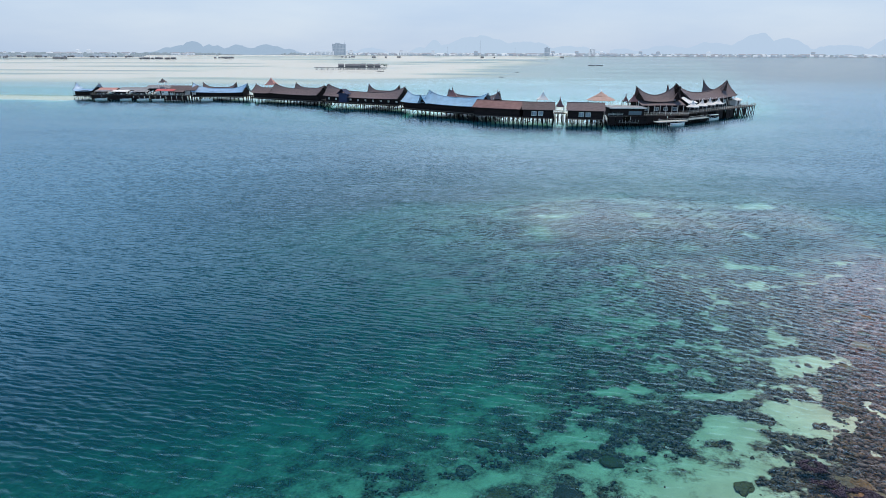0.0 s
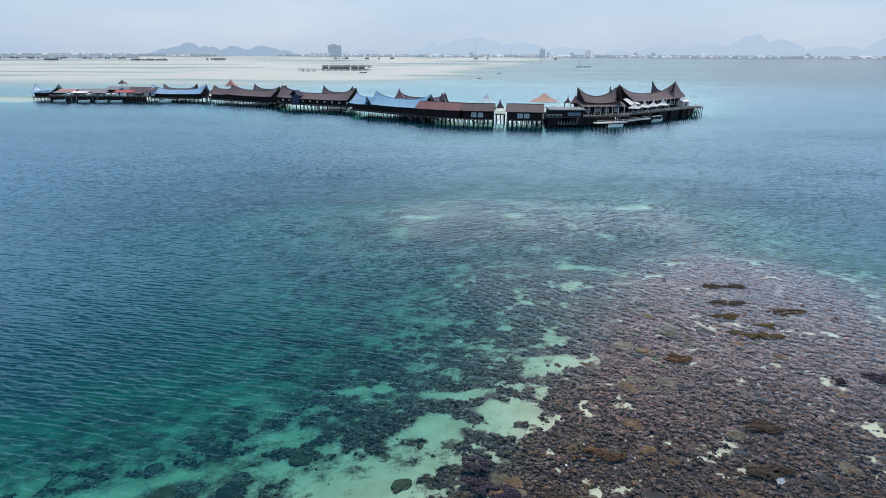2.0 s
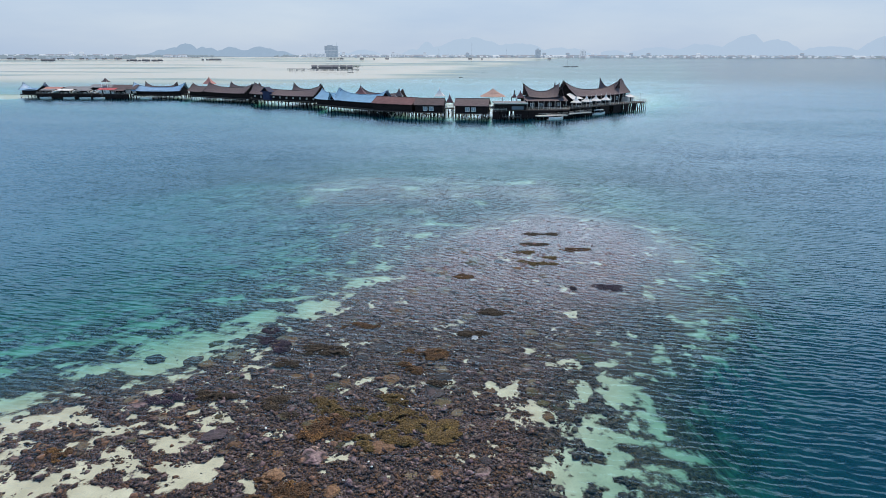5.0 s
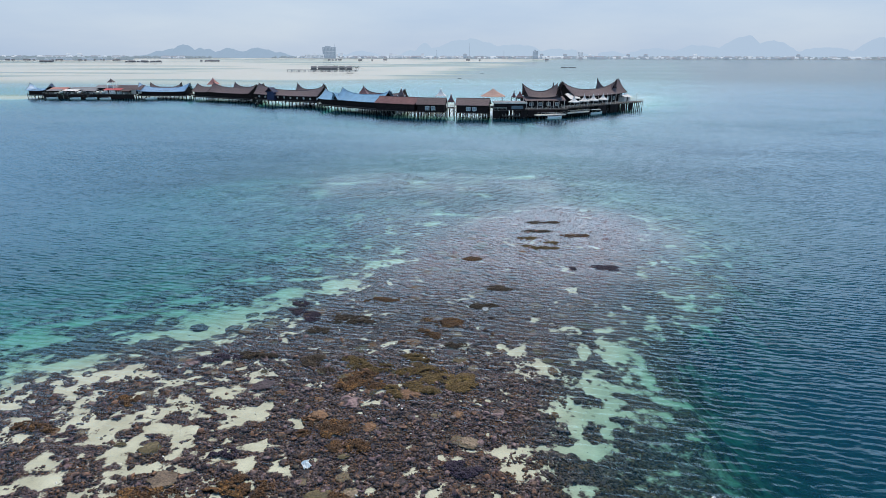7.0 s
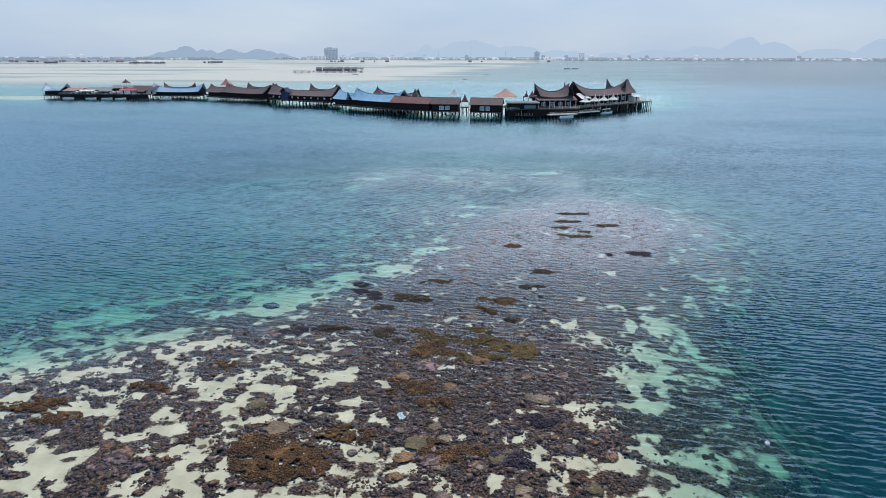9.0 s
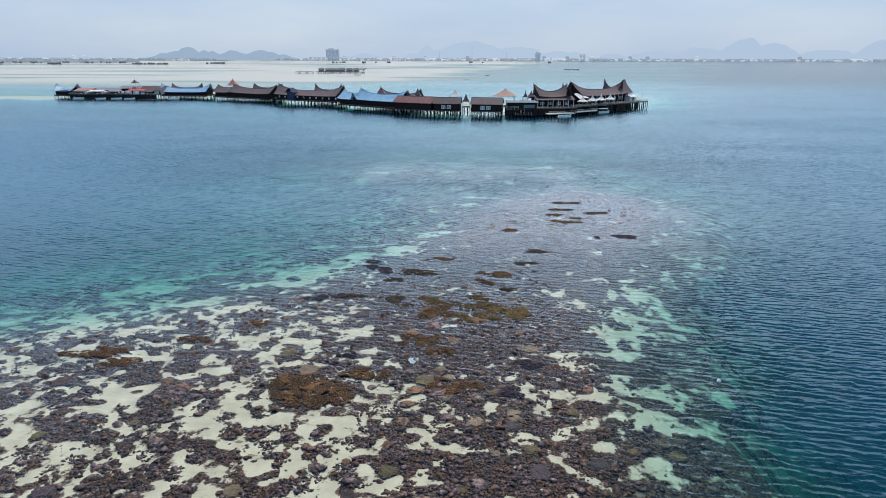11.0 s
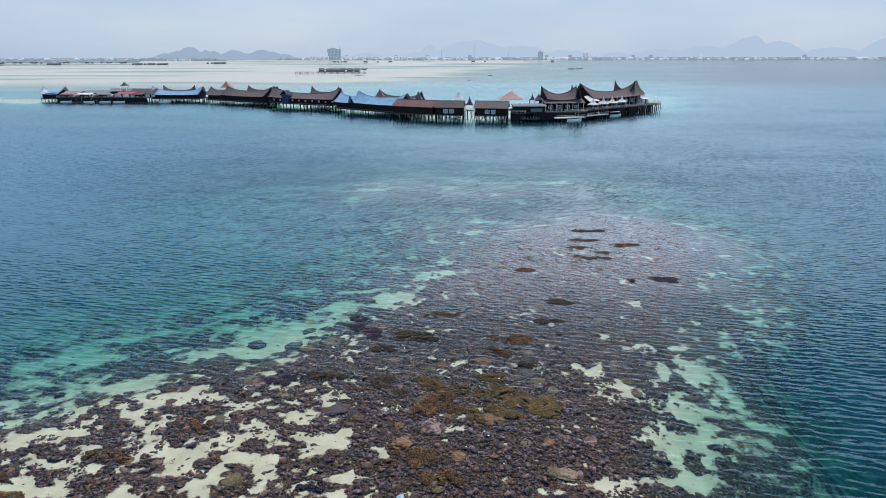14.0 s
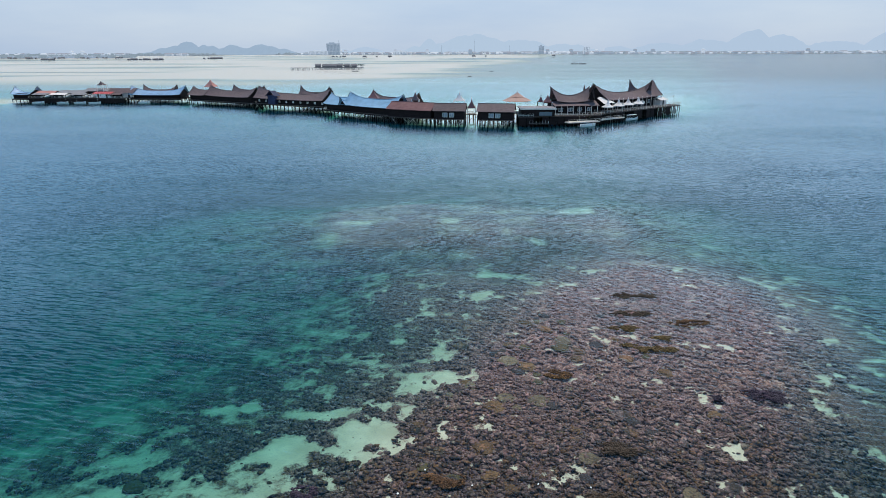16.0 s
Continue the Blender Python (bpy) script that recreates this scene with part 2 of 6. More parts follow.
    for turn, sx, sy, slope, detail in WAVES:
        mp, t = n.new("ShaderNodeMapping"), n.new("ShaderNodeTexNoise")
        mp.vector_type = "TEXTURE"
        mp.inputs["Rotation"].default_value, mp.inputs["Scale"].default_value = (0, 0, radians(turn)), (1 / sx, 1 / sy, 1)
        l.new(geo.outputs["Position"], mp.inputs["Vector"])
        t.inputs["Scale"].default_value, t.inputs["Detail"].default_value, t.inputs["Distortion"].default_value = 1.0, detail, 0.4
        l.new(mp.outputs["Vector"], t.inputs["Vector"])
        add_slope(t.outputs["Color"], (slope * 0.45, slope, 0))
    gain, up, bump = n.new("ShaderNodeVectorMath"), n.new("ShaderNodeVectorMath"), n.new("ShaderNodeVectorMath")
    gain.operation, bump.operation = "SCALE", "NORMALIZE"
    l.new(total.outputs["Vector"], gain.inputs[0])
    l.new(still.outputs[0], gain.inputs["Scale"])
    up.inputs[1].default_value = (0, 0, 1)
    # far out, seen at a low angle, the backs of the waves hide behind their crests
    parts, low, back, join, whole = n.new("ShaderNodeSeparateXYZ"), n.new("ShaderNodeMath"), n.new("ShaderNodeMapRange"), n.new("ShaderNodeMix"), n.new("ShaderNodeCombineXYZ")
    turned = n.new("ShaderNodeMath")
    low.operation, turned.operation, turned.inputs[1].default_value = "ABSOLUTE", "MULTIPLY", -1.0
    back.inputs["From Min"].default_value, back.inputs["From Max"].default_value = 15.0, 110.0
    l.new(sep.outputs["Y"], back.inputs["Value"])
    l.new(gain.outputs["Vector"], parts.inputs["Vector"])
    l.new(parts.outputs["Y"], low.inputs[0])
    l.new(low.outputs[0], turned.inputs[0])
    l.new(back.outputs["Result"], join.inputs["Factor"])
    l.new(parts.outputs["Y"], join.inputs["A"])
    l.new(turned.outputs[0], join.inputs["B"])
    l.new(parts.outputs["X"], whole.inputs["X"])
    l.new(join.outputs["Result"], whole.inputs["Y"])
    l.new(whole.outputs["Vector"], up.inputs[0])
    l.new(up.outputs["Vector"], bump.inputs[0])
    gloss, fres, mix = n.new("ShaderNodeBsdfGlossy"), n.new("ShaderNodeFresnel"), n.new("ShaderNodeMixShader")
    gloss.inputs["Roughness"].default_value = WATER_ROUGH
    fres.inputs["IOR"].default_value = 1.33
    l.new(bump.outputs["Vector"], gloss.inputs["Normal"])
    l.new(bump.outputs["Vector"], fres.inputs["Normal"])
    l.new(bump.outputs["Vector"], body.inputs["Normal"])
    # on the drying flats only a broken film of water lies over the sand
    film, wide, dry, gloss_share = n.new("ShaderNodeMapRange"), n.new("ShaderNodeMapRange"), n.new("ShaderNodeMath"), n.new("ShaderNodeMath")
    film.inputs["From Min"].default_value, film.inputs["From Max"].default_value = 0.02, 0.7
    film.inputs["To Min"].default_value = 0.12
    wide.inputs["From Min"].default_value, wide.inputs["From Max"].default_value = 270.0, 340.0
    wide.inputs["To Min"].default_value, wide.inputs["To Max"].default_value = 1.0, 0.0
    dry.operation, gloss_share.operation = "MAXIMUM", "MULTIPLY"
    l.new(att.outputs["Fac"], film.inputs["Value"])
    l.new(sep.outputs["Y"], wide.inputs["Value"])
    l.new(film.outputs["Result"], dry.inputs[0])
    l.new(wide.outputs["Result"], dry.inputs[1])
    l.new(fres.outputs["Fac"], gloss_share.inputs[0])
    l.new(dry.outputs[0], gloss_share.inputs[1])
    l.new(gloss_share.outputs[0], mix.inputs["Fac"])
    l.new(through_mix.outputs["Shader"], mix.inputs[1])
    l.new(gloss.outputs["BSDF"], mix.inputs[2])
    l.new(mix.outputs["Shader"], n["Material Output"].inputs["Surface"])
    return m


ABSORB, SCATTER, WATER_BODY, WATER_ROUGH = (0.46, 0.075, 0.095), 0.15, (0.0015, 0.040, 0.074, 1), 0.04
# turn of the crests, length from crest to crest, steepness, wandering, only over the bar between the reefs
TRAINS = ((-10, 0.90, 0.34, 7.0, 0), (-3, 0.52, 0.28, 7.0, 0), (-38, 1.05, 0.40, 6.0, 1))
# turn, scale across, scale along, steepness, detail
WAVES = ((-12, 0.9, 3.8, 0.50, 2.0), (-9, 0.28, 1.2, 0.34, 1.0), (-27, 0.05, 0.2, 0.08, 1.0))


def seabed_material():
    m, n, l, p = material("seabed")
    geo, att = n.new("ShaderNodeNewGeometry"), n.new("ShaderNodeAttribute")
    att.attribute_name = "sand"

    def noise_at(scale, detail, rough=0.55):
        t = n.new("ShaderNodeTexNoise")
        t.inputs["Scale"].default_value, t.inputs["Detail"].default_value, t.inputs["Roughness"].default_value = scale, detail, rough
        l.new(geo.outputs["Position"], t.inputs["Vector"])
        return t

    def ramp(source, a, b, ca, cb):
        r = n.new("ShaderNodeValToRGB")
        r.color_ramp.elements[0].position, r.color_ramp.elements[0].color = a, ca
        r.color_ramp.elements[1].position, r.color_ramp.elements[1].color = b, cb
        l.new(source, r.inputs["Fac"])
        return r
    # ragged edge between sand and coral, softer under deeper water
    edge = noise_at(2.6, 7.0, 0.78)
    place, soft, top, bottom, mask = n.new("ShaderNodeSeparateXYZ"), n.new("ShaderNodeMath"), n.new("ShaderNodeMath"), n.new("ShaderNodeMath"), n.new("ShaderNodeMapRange")
    l.new(geo.outputs["Position"], place.inputs["Vector"])
    soft.operation, soft.inputs[1].default_value, soft.inputs[2].default_value = "MULTIPLY_ADD", -0.10, 0.07
    l.new(place.outputs["Z"], soft.inputs[0])
    rag = n.new("ShaderNodeMath")
    rag.operation, rag.inputs[1].default_value = "MULTIPLY_ADD", 1.1
    l.new(edge.outputs["Fac"], rag.inputs[0])
    l.new(att.outputs["Fac"], rag.inputs[2])
    top.operation, bottom.operation = "ADD", "SUBTRACT"
    top.inputs[0].default_value = bottom.inputs[0].default_value = 1.06
    l.new(soft.outputs[0], top.inputs[1])
    l.new(soft.outputs[0], bottom.inputs[1])
    mask.interpolation_type = "SMOOTHSTEP"
    l.new(rag.outputs[0], mask.inputs["Value"])
    l.new(bottom.outputs[0], mask.inputs["From Min"])
    l.new(top.outputs[0], mask.inputs["From Max"])
    sand_tone = ramp(noise_at(0.5, 8.0).outputs["Fac"], 0.3, 0.7, (0.50, 0.465, 0.38, 1), (0.74, 0.70, 0.60, 1))
    spot, greying, dull = n.new("ShaderNodeSeparateXYZ"), n.new("ShaderNodeMapRange"), n.new("ShaderNodeMix")
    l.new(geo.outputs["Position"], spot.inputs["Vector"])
    l.new(spot.outputs["Y"], greying.inputs["Value"])
    greying.inputs["From Min"].default_value, greying.inputs["From Max"].default_value = 300.0, 480.0
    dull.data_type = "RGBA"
    dull.inputs["B"].default_value = (0.50, 0.48, 0.45, 1)      # greyer sand tone on the flats behind the village
    l.new(greying.outputs["Result"], dull.inputs["Factor"])
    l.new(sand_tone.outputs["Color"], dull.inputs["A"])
    vor = n.new("ShaderNodeTexVoronoi")
    vor.inputs["Scale"].default_value = 5.5
    l.new(geo.outputs["Position"], vor.inputs["Vector"])
    cell = n.new("ShaderNodeSeparateColor")
    l.new(vor.outputs["Color"], cell.inputs["Color"])
    # colonies of one kind of coral grow together
    colony, share = noise_at(0.7, 5.0), n.new("ShaderNodeMath")
    wide_tone = ramp(colony.outputs["Fac"], 0.30, 0.70, (0, 0, 0, 1), (0.62, 0.62, 0.62, 1))
    share.operation, share.inputs[1].default_value = "MULTIPLY_ADD", 0.38
    l.new(cell.outputs["Red"], share.inputs[0])
    l.new(wide_tone.outputs["Color"], share.inputs[2])

    def many(source, stops):
        r = n.new("ShaderNodeValToRGB")
        while len(r.color_ramp.elements) < len(stops):
            r.color_ramp.elements.new(0.5)
        for e, (at, c) in zip(r.color_ramp.elements, stops):
            e.position, e.color = at, (*c, 1)
        l.new(source, r.inputs["Fac"])
        return r
    stone = many(share.outputs[0], [(p, tuple(k * 0.8 for k in c)) for p, c in REEF])
    patch = ramp(noise_at(0.12, 4.0).outputs["Fac"], 0.38, 0.62, (0.90, 0.86, 0.94, 1), (1.0, 0.94, 0.84, 1))
    pale_att, pale = n.new("ShaderNodeAttribute"), n.new("ShaderNodeMix")
    pale_att.attribute_name, pale.data_type = "pale", "RGBA"
    turf = many(cell.outputs["Green"], [(p, tuple(k * 1.15 for k in c)) for p, c in OUTER])
    l.new(pale_att.outputs["Fac"], pale.inputs["Factor"])
    l.new(stone.outputs["Color"], pale.inputs["A"])
    l.new(turf.outputs["Color"], pale.inputs["B"])
    tint = n.new("ShaderNodeMix")
    tint.data_type, tint.blend_type = "RGBA", "MULTIPLY"
    tint.inputs["Factor"].default_value = 1.0
    l.new(pale.outputs["Result"], tint.inputs["A"])
    l.new(patch.outputs["Color"], tint.inputs["B"])
    mx = n.new("ShaderNodeMix")
    mx.data_type = "RGBA"
    l.new(mask.outputs["Result"], mx.inputs["Factor"])
    l.new(tint.outputs["Result"], mx.inputs["A"])
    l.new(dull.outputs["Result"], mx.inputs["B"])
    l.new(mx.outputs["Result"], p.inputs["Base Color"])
    p.inputs["Roughness"].default_value = 0.85
    b = n.new("ShaderNodeBump")
    b.inputs["Strength"].default_value, b.inputs["Distance"].default_value = 0.8, 0.25
    inv = n.new("ShaderNodeMath")
    inv.operation, inv.inputs[0].default_value = "SUBTRACT", 1.0
    l.new(vor.outputs["Distance"], inv.inputs[1])
    l.new(inv.outputs[0], b.inputs["Height"])
    smooth = n.new("ShaderNodeMath")
    smooth.operation, smooth.inputs[0].default_value = "SUBTRACT", 0.85
    l.new(mask.outputs["Result"], smooth.inputs[1])
    smooth.use_clamp = True
    l.new(smooth.outputs[0], b.inputs["Strength"])
    l.new(b.outputs["Normal"], p.inputs["Normal"])
    return m


def coral_material(name, stops, island):
    """Coral: a colour for each piece from a ramp, with polyps as fine relief."""
    m, n, l, p = material(name)
    info = n.new("ShaderNodeNewGeometry" if island else "ShaderNodeObjectInfo")
    r = n.new("ShaderNodeValToRGB")
    el = r.color_ramp.elements
    while len(el) < len(stops):
        el.new(0.5)
    for e, (at, c) in zip(el, stops):
        e.position, e.color = at, (*c, 1)
    spot, wide, share = n.new("ShaderNodeTexNoise"), n.new("ShaderNodeMapRange"), n.new("ShaderNodeMath")
    where = n.new("ShaderNodeNewGeometry")
    l.new(where.outputs["Position"], spot.inputs["Vector"])
    spot.inputs["Scale"].default_value, spot.inputs["Detail"].default_value = 0.7, 5.0
    wide.inputs["From Min"].default_value, wide.inputs["From Max"].default_value, wide.inputs["To Max"].default_value = 0.30, 0.70, 0.62
    l.new(spot.outputs["Fac"], wide.inputs["Value"])
    share.operation, share.inputs[1].default_value = "MULTIPLY_ADD", 0.38
    l.new(info.outputs["Random Per Island" if island else "Random"], share.inputs[0])
    l.new(wide.outputs["Result"], share.inputs[2])
    l.new(share.outputs[0], r.inputs["Fac"])
    geo, t = n.new("ShaderNodeNewGeometry"), n.new("ShaderNodeTexNoise")
    t.inputs["Scale"].default_value, t.inputs["Detail"].default_value = 7.0, 5.0
    l.new(geo.outputs["Position"], t.inputs["Vector"])
    tone = n.new("ShaderNodeValToRGB")
    tone.color_ramp.elements[0].position, tone.color_ramp.elements[0].color = 0.3, (0.35, 0.35, 0.35, 1)
    tone.color_ramp.elements[1].position, tone.color_ramp.elements[1].color = 0.7, (1.45, 1.45, 1.4, 1)
    l.new(t.outputs["Fac"], tone.inputs["Fac"])
    mx = n.new("ShaderNodeMix")
    mx.data_type, mx.blend_type = "RGBA", "MULTIPLY"
    mx.inputs["Factor"].default_value = 1.0
    l.new(r.outputs["Color"], mx.inputs["A"])
    l.new(tone.outputs["Color"], mx.inputs["B"])
    l.new(mx.outputs["Result"], p.inputs["Base Color"])
    b = n.new("ShaderNodeBump")
    b.inputs["Strength"].default_value, b.inputs["Distance"].default_value = 0.7, 0.1
    l.new(t.outputs["Fac"], b.inputs["Height"])
    l.new(b.outputs["Normal"], p.inputs["Normal"])
    p.inputs["Roughness"].default_value = 0.75
    return m


REEF = ((0.0, (0.383, 0.302, 0.279)), (0.12, (0.191, 0.140, 0.119)), (0.22, (0.033, 0.020, 0.018)), (0.32, (0.249, 0.122, 0.073)), (0.42, (0.083, 0.044, 0.041)), (0.50, (0.015, 0.010, 0.013)),
        (0.58, (0.140, 0.081, 0.098)), (0.68, (0.268, 0.176, 0.175)), (0.78, (0.027, 0.017, 0.020)), (0.90, (0.255, 0.151, 0.116)), (1.0, (0.510, 0.395, 0.384)))
OUTER = ((0.0, (0.071, 0.040, 0.043)), (0.3, (0.326, 0.177, 0.175)), (0.5, (0.163, 0.089, 0.100)), (0.75, (0.428, 0.246, 0.244)), (1.0, (0.490, 0.363, 0.360)))
WATER, SEABED = water_material(), seabed_material()
OUTER_RUBBLE = coral_material("outer_rubble", OUTER, True)
RUBBLE = coral_material("coral_rubble", REEF, True)
HEAD = coral_material("coral_head", REEF, False)
WEED = coral_material("brown_weed", ((0.0, (0.022, 0.010, 0.004)), (0.3, (0.12, 0.050, 0.014)), (0.5, (0.045, 0.020, 0.007)), (0.75, (0.21, 0.090, 0.022)), (1.0, (0.32, 0.17, 0.05))), True)
WEED_DARK = coral_material("dark_weed", ((0.0, (0.018, 0.011, 0.008)), (0.4, (0.062, 0.034, 0.016)), (0.7, (0.030, 0.018, 0.010)), (1.0, (0.15, 0.085, 0.036))), True)
WEED_OLIVE = coral_material("olive_weed", ((0.0, (0.030, 0.018, 0.006)), (0.4, (0.15, 0.086, 0.018)), (0.6, (0.070, 0.040, 0.010)), (1.0, (0.30, 0.19, 0.045))), True)
PURPLE = coral_material("purple_coral", ((0.0, (0.014, 0.009, 0.020)), (0.6, (0.036, 0.020, 0.044)), (1.0, (0.085, 0.045, 0.075))), True)
PLATE_ORANGE = coral_material("orange_coral", ((0.0, (0.072, 0.032, 0.016)), (0.5, (0.173, 0.083, 0.040)), (1.0, (0.245, 0.137, 0.072))), False)
PLATE_TAN = coral_material("tan_coral", ((0.0, (0.094, 0.061, 0.043)), (0.5, (0.187, 0.130, 0.090)), (1.0, (0.259, 0.194, 0.137))), False)
PLATE_DARK = coral_material("dark_coral", ((0.0, (0.016, 0.010, 0.016)), (0.5, (0.042, 0.026, 0.038)), (1.0, (0.085, 0.055, 0.062))), False)
PLATE_OLIVE = coral_material("olive_coral", ((0.0, (0.032, 0.023, 0.010)), (0.5, (0.090, 0.065, 0.026)), (1.0, (0.158, 0.119, 0.058))), False)
TIMBER = plain("stained_timber", (0.017, 0.011, 0.011), 0.8, vary=0.5, scale=2.0, stretch=(1, 1, 4))
POST = plain("mangrove_post", (0.013, 0.011, 0.010), 0.85, vary=0.5, scale=2.0, random_shift=0.5)
PALE_POST = plain("bleached_post", (0.48, 0.46, 0.43), 0.85, vary=0.3, random_shift=0.3)
DECK = plain("deck_boards", (0.075, 0.062, 0.056), 0.85, vary=0.35, scale=3.0, stretch=(6, 0.6, 1))
SHINGLE = plain("brown_shingle", (0.135, 0.098, 0.100), 0.75, vary=0.35, scale=2.5, stretch=(1, 3, 1), random_shift=0.15)
RED_SHEET = plain("maroon_roof_sheet", (0.175, 0.085, 0.085), 0.6, vary=0.3, scale=1.5)
RED_ROOF = plain("red_roof_sheet", (0.48, 0.10, 0.10), 0.6, vary=0.25)
PINK = plain("faded_pink_roof", (0.48, 0.22, 0.19), 0.7, vary=0.25)
TERRACOTTA = plain("terracotta_roof", (0.44, 0.28, 0.23), 0.7, vary=0.25, scale=3)
TARP = plain("blue_tarpaulin", (0.21, 0.34, 0.50), 0.5, vary=0.22, scale=1.0, bump=0.8)
TARP_PALE = plain("faded_tarpaulin", (0.17, 0.32, 0.46), 0.5, vary=0.25, scale=1.0, bump=0.8)
WHITE = plain("white_paint", (0.78, 0.77, 0.74), 0.6, vary=0.08)
CANVAS = plain("white_canvas", (0.72, 0.66, 0.62), 0.7, vary=0.12)
PALE_WALL = plain("pale_wall", (0.62, 0.55, 0.50), 0.7, vary=0.15)
GREY_ROOF = plain("grey_roof_felt", (0.24, 0.23, 0.24), 0.8, vary=0.3)
GLASS = plain("dark_window_glass", (0.10, 0.14, 0.17), 0.12, vary=0.2, bump=0.0)
PANE_LIGHT = plain("window_blind", (0.22, 0.26, 0.30), 0.4, vary=0.2)
BLUE_WALL = plain("blue_painted_wall", (0.03, 0.037, 0.08), 0.6, vary=0.3)
HULL = plain("boat_hull", (0.66, 0.70, 0.72), 0.35, vary=0.1)
RED_TRIM = plain("red_trim", (0.40, 0.05, 0.06), 0.5)
STEEL = plain("steel_pole", (0.45, 0.46, 0.47), 0.4, 0.7, vary=0.15)
# haze is put into these far colours as emission: haze colour, then its share
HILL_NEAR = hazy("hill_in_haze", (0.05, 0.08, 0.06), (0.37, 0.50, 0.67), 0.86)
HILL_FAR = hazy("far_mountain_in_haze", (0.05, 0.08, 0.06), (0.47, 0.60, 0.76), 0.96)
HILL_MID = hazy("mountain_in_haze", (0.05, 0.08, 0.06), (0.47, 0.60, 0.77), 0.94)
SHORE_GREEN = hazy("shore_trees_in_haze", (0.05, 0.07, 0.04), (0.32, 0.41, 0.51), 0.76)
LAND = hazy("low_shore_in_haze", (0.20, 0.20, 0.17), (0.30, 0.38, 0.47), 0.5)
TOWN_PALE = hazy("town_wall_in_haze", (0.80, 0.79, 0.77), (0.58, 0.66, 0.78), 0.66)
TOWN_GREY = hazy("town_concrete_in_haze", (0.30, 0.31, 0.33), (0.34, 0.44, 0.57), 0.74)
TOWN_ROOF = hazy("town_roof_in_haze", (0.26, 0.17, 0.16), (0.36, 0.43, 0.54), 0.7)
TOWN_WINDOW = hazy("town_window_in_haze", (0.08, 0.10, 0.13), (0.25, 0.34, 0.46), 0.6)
# huts and trees on the flats: a thinner share of haze glow mixed in
MID_DARK = hazy("far_timber_in_haze", (0.05, 0.04, 0.04), (0.15, 0.19, 0.25), 0.35)
MID_ROOF = hazy("far_roof_in_haze", (0.14, 0.11, 0.11), (0.24, 0.29, 0.36), 0.4)
MID_LEAF = hazy("far_leaf_in_haze", (0.05, 0.08, 0.035), (0.14, 0.19, 0.23), 0.4)


# ---- mesh helpers ----
class Geo:
    """Collects vertices and faces of one mesh."""

    def __init__(self):
        self.v, self.f = [], []

    def add(self, verts, faces):
        k = len(self.v)
        self.v += [tuple(p) for p in verts]
        self.f += [tuple(i + k for i in f) for f in faces]
        return self

    def box(self, x0, x1, y0, y1, z0, z1, taper=0.0):
        t = taper
        return self.add([(x0, y0, z0), (x1, y0, z0), (x1, y1, z0), (x0, y1, z0),
                         (x0 + t, y0 + t, z1), (x1 - t, y0 + t, z1), (x1 - t, y1 - t, z1), (x0 + t, y1 - t, z1)],
                        [(0, 3, 2, 1), (4, 5, 6, 7), (0, 1, 5, 4), (1, 2, 6, 5), (2, 3, 7, 6), (3, 0, 4, 7)])

    def tube(self, a, b, r0, r1=None, sides=6):
        a, b = Vector(a), Vector(b)
        r1 = r0 if r1 is None else r1
        q = (b - a).to_track_quat("Z", "Y")
        ring = [Vector((math.cos(2 * math.pi * i / sides), math.sin(2 * math.pi * i / sides), 0)) for i in range(sides)]
        vs = [a + q @ (c * r0) for c in ring] + [b + q @ (c * r1) for c in ring]
        fs = [(i, (i + 1) % sides, sides + (i + 1) % sides, sides + i) for i in range(sides)]
        return self.add(vs, fs + [tuple(range(sides))[::-1], tuple(range(sides, 2 * sides))])

    def grid(self, rows, thick=0.0):
        """A sheet from rows of points, with a thickness downwards."""
        nr, nc = len(rows), len(rows[0])
        top = [Vector(p) for r in rows for p in r]
        fs = [(i * nc + j, i * nc + j + 1, (i + 1) * nc + j + 1, (i + 1) * nc + j) for i in range(nr - 1) for j in range(nc - 1)]
        if not thick:
            return self.add(top, fs)
        k = nr * nc
        low = [p - Vector((0, 0, thick)) for p in top]
        fs += [tuple(i + k for i in f[::-1]) for f in fs]
        rim = [j for j in range(nc)] + [i * nc + nc - 1 for i in range(1, nr)] + [(nr - 1) * nc + j for j in range(nc - 2, -1, -1)] + [i * nc for i in range(nr - 2, 0, -1)]
        fs += [(rim[i], rim[i - 1], rim[i - 1] + k, rim[i] + k) for i in range(len(rim))]
        return self.add(top + low, fs)

    def lathe(self, profile, sides, turn=0.0):
        """A solid of revolution from (radius, z) pairs; few sides give a pyramid."""
        vs, fs = [], []
        for r, z in profile:
            vs += [(r * math.cos(2 * math.pi * (i + turn) / sides), r * math.sin(2 * math.pi * (i + turn) / sides), z) for i in range(sides)]
        for k in range(len(profile) - 1):
            fs += [(k * sides + i, k * sides + (i + 1) % sides, (k + 1) * sides + (i + 1) % sides, (k + 1) * sides + i) for i in range(sides)]
        fs += [tuple(range(sides))[::-1], tuple(range((len(profile) - 1) * sides, len(profile) * sides))]
        return self.add(vs, fs)

    def sweep(self, line, radius, sides=5):
        """One rounded bar along a line in the xz plane."""
        vs, fs = [], []
        for p in line:
            vs += [(p[0], p[1] + radius * math.cos(2 * math.pi * i / sides), p[2] + radius * math.sin(2 * math.pi * i / sides)) for i in range(sides)]
        for k in range(len(line) - 1):
            fs += [(k * sides + i, k * sides + (i + 1) % sides, (k + 1) * sides + (i + 1) % sides, (k + 1) * sides + i) for i in range(sides)]
        return self.add(vs, fs + [tuple(range(sides))[::-1], tuple(range((len(line) - 1) * sides, len(line) * sides))])

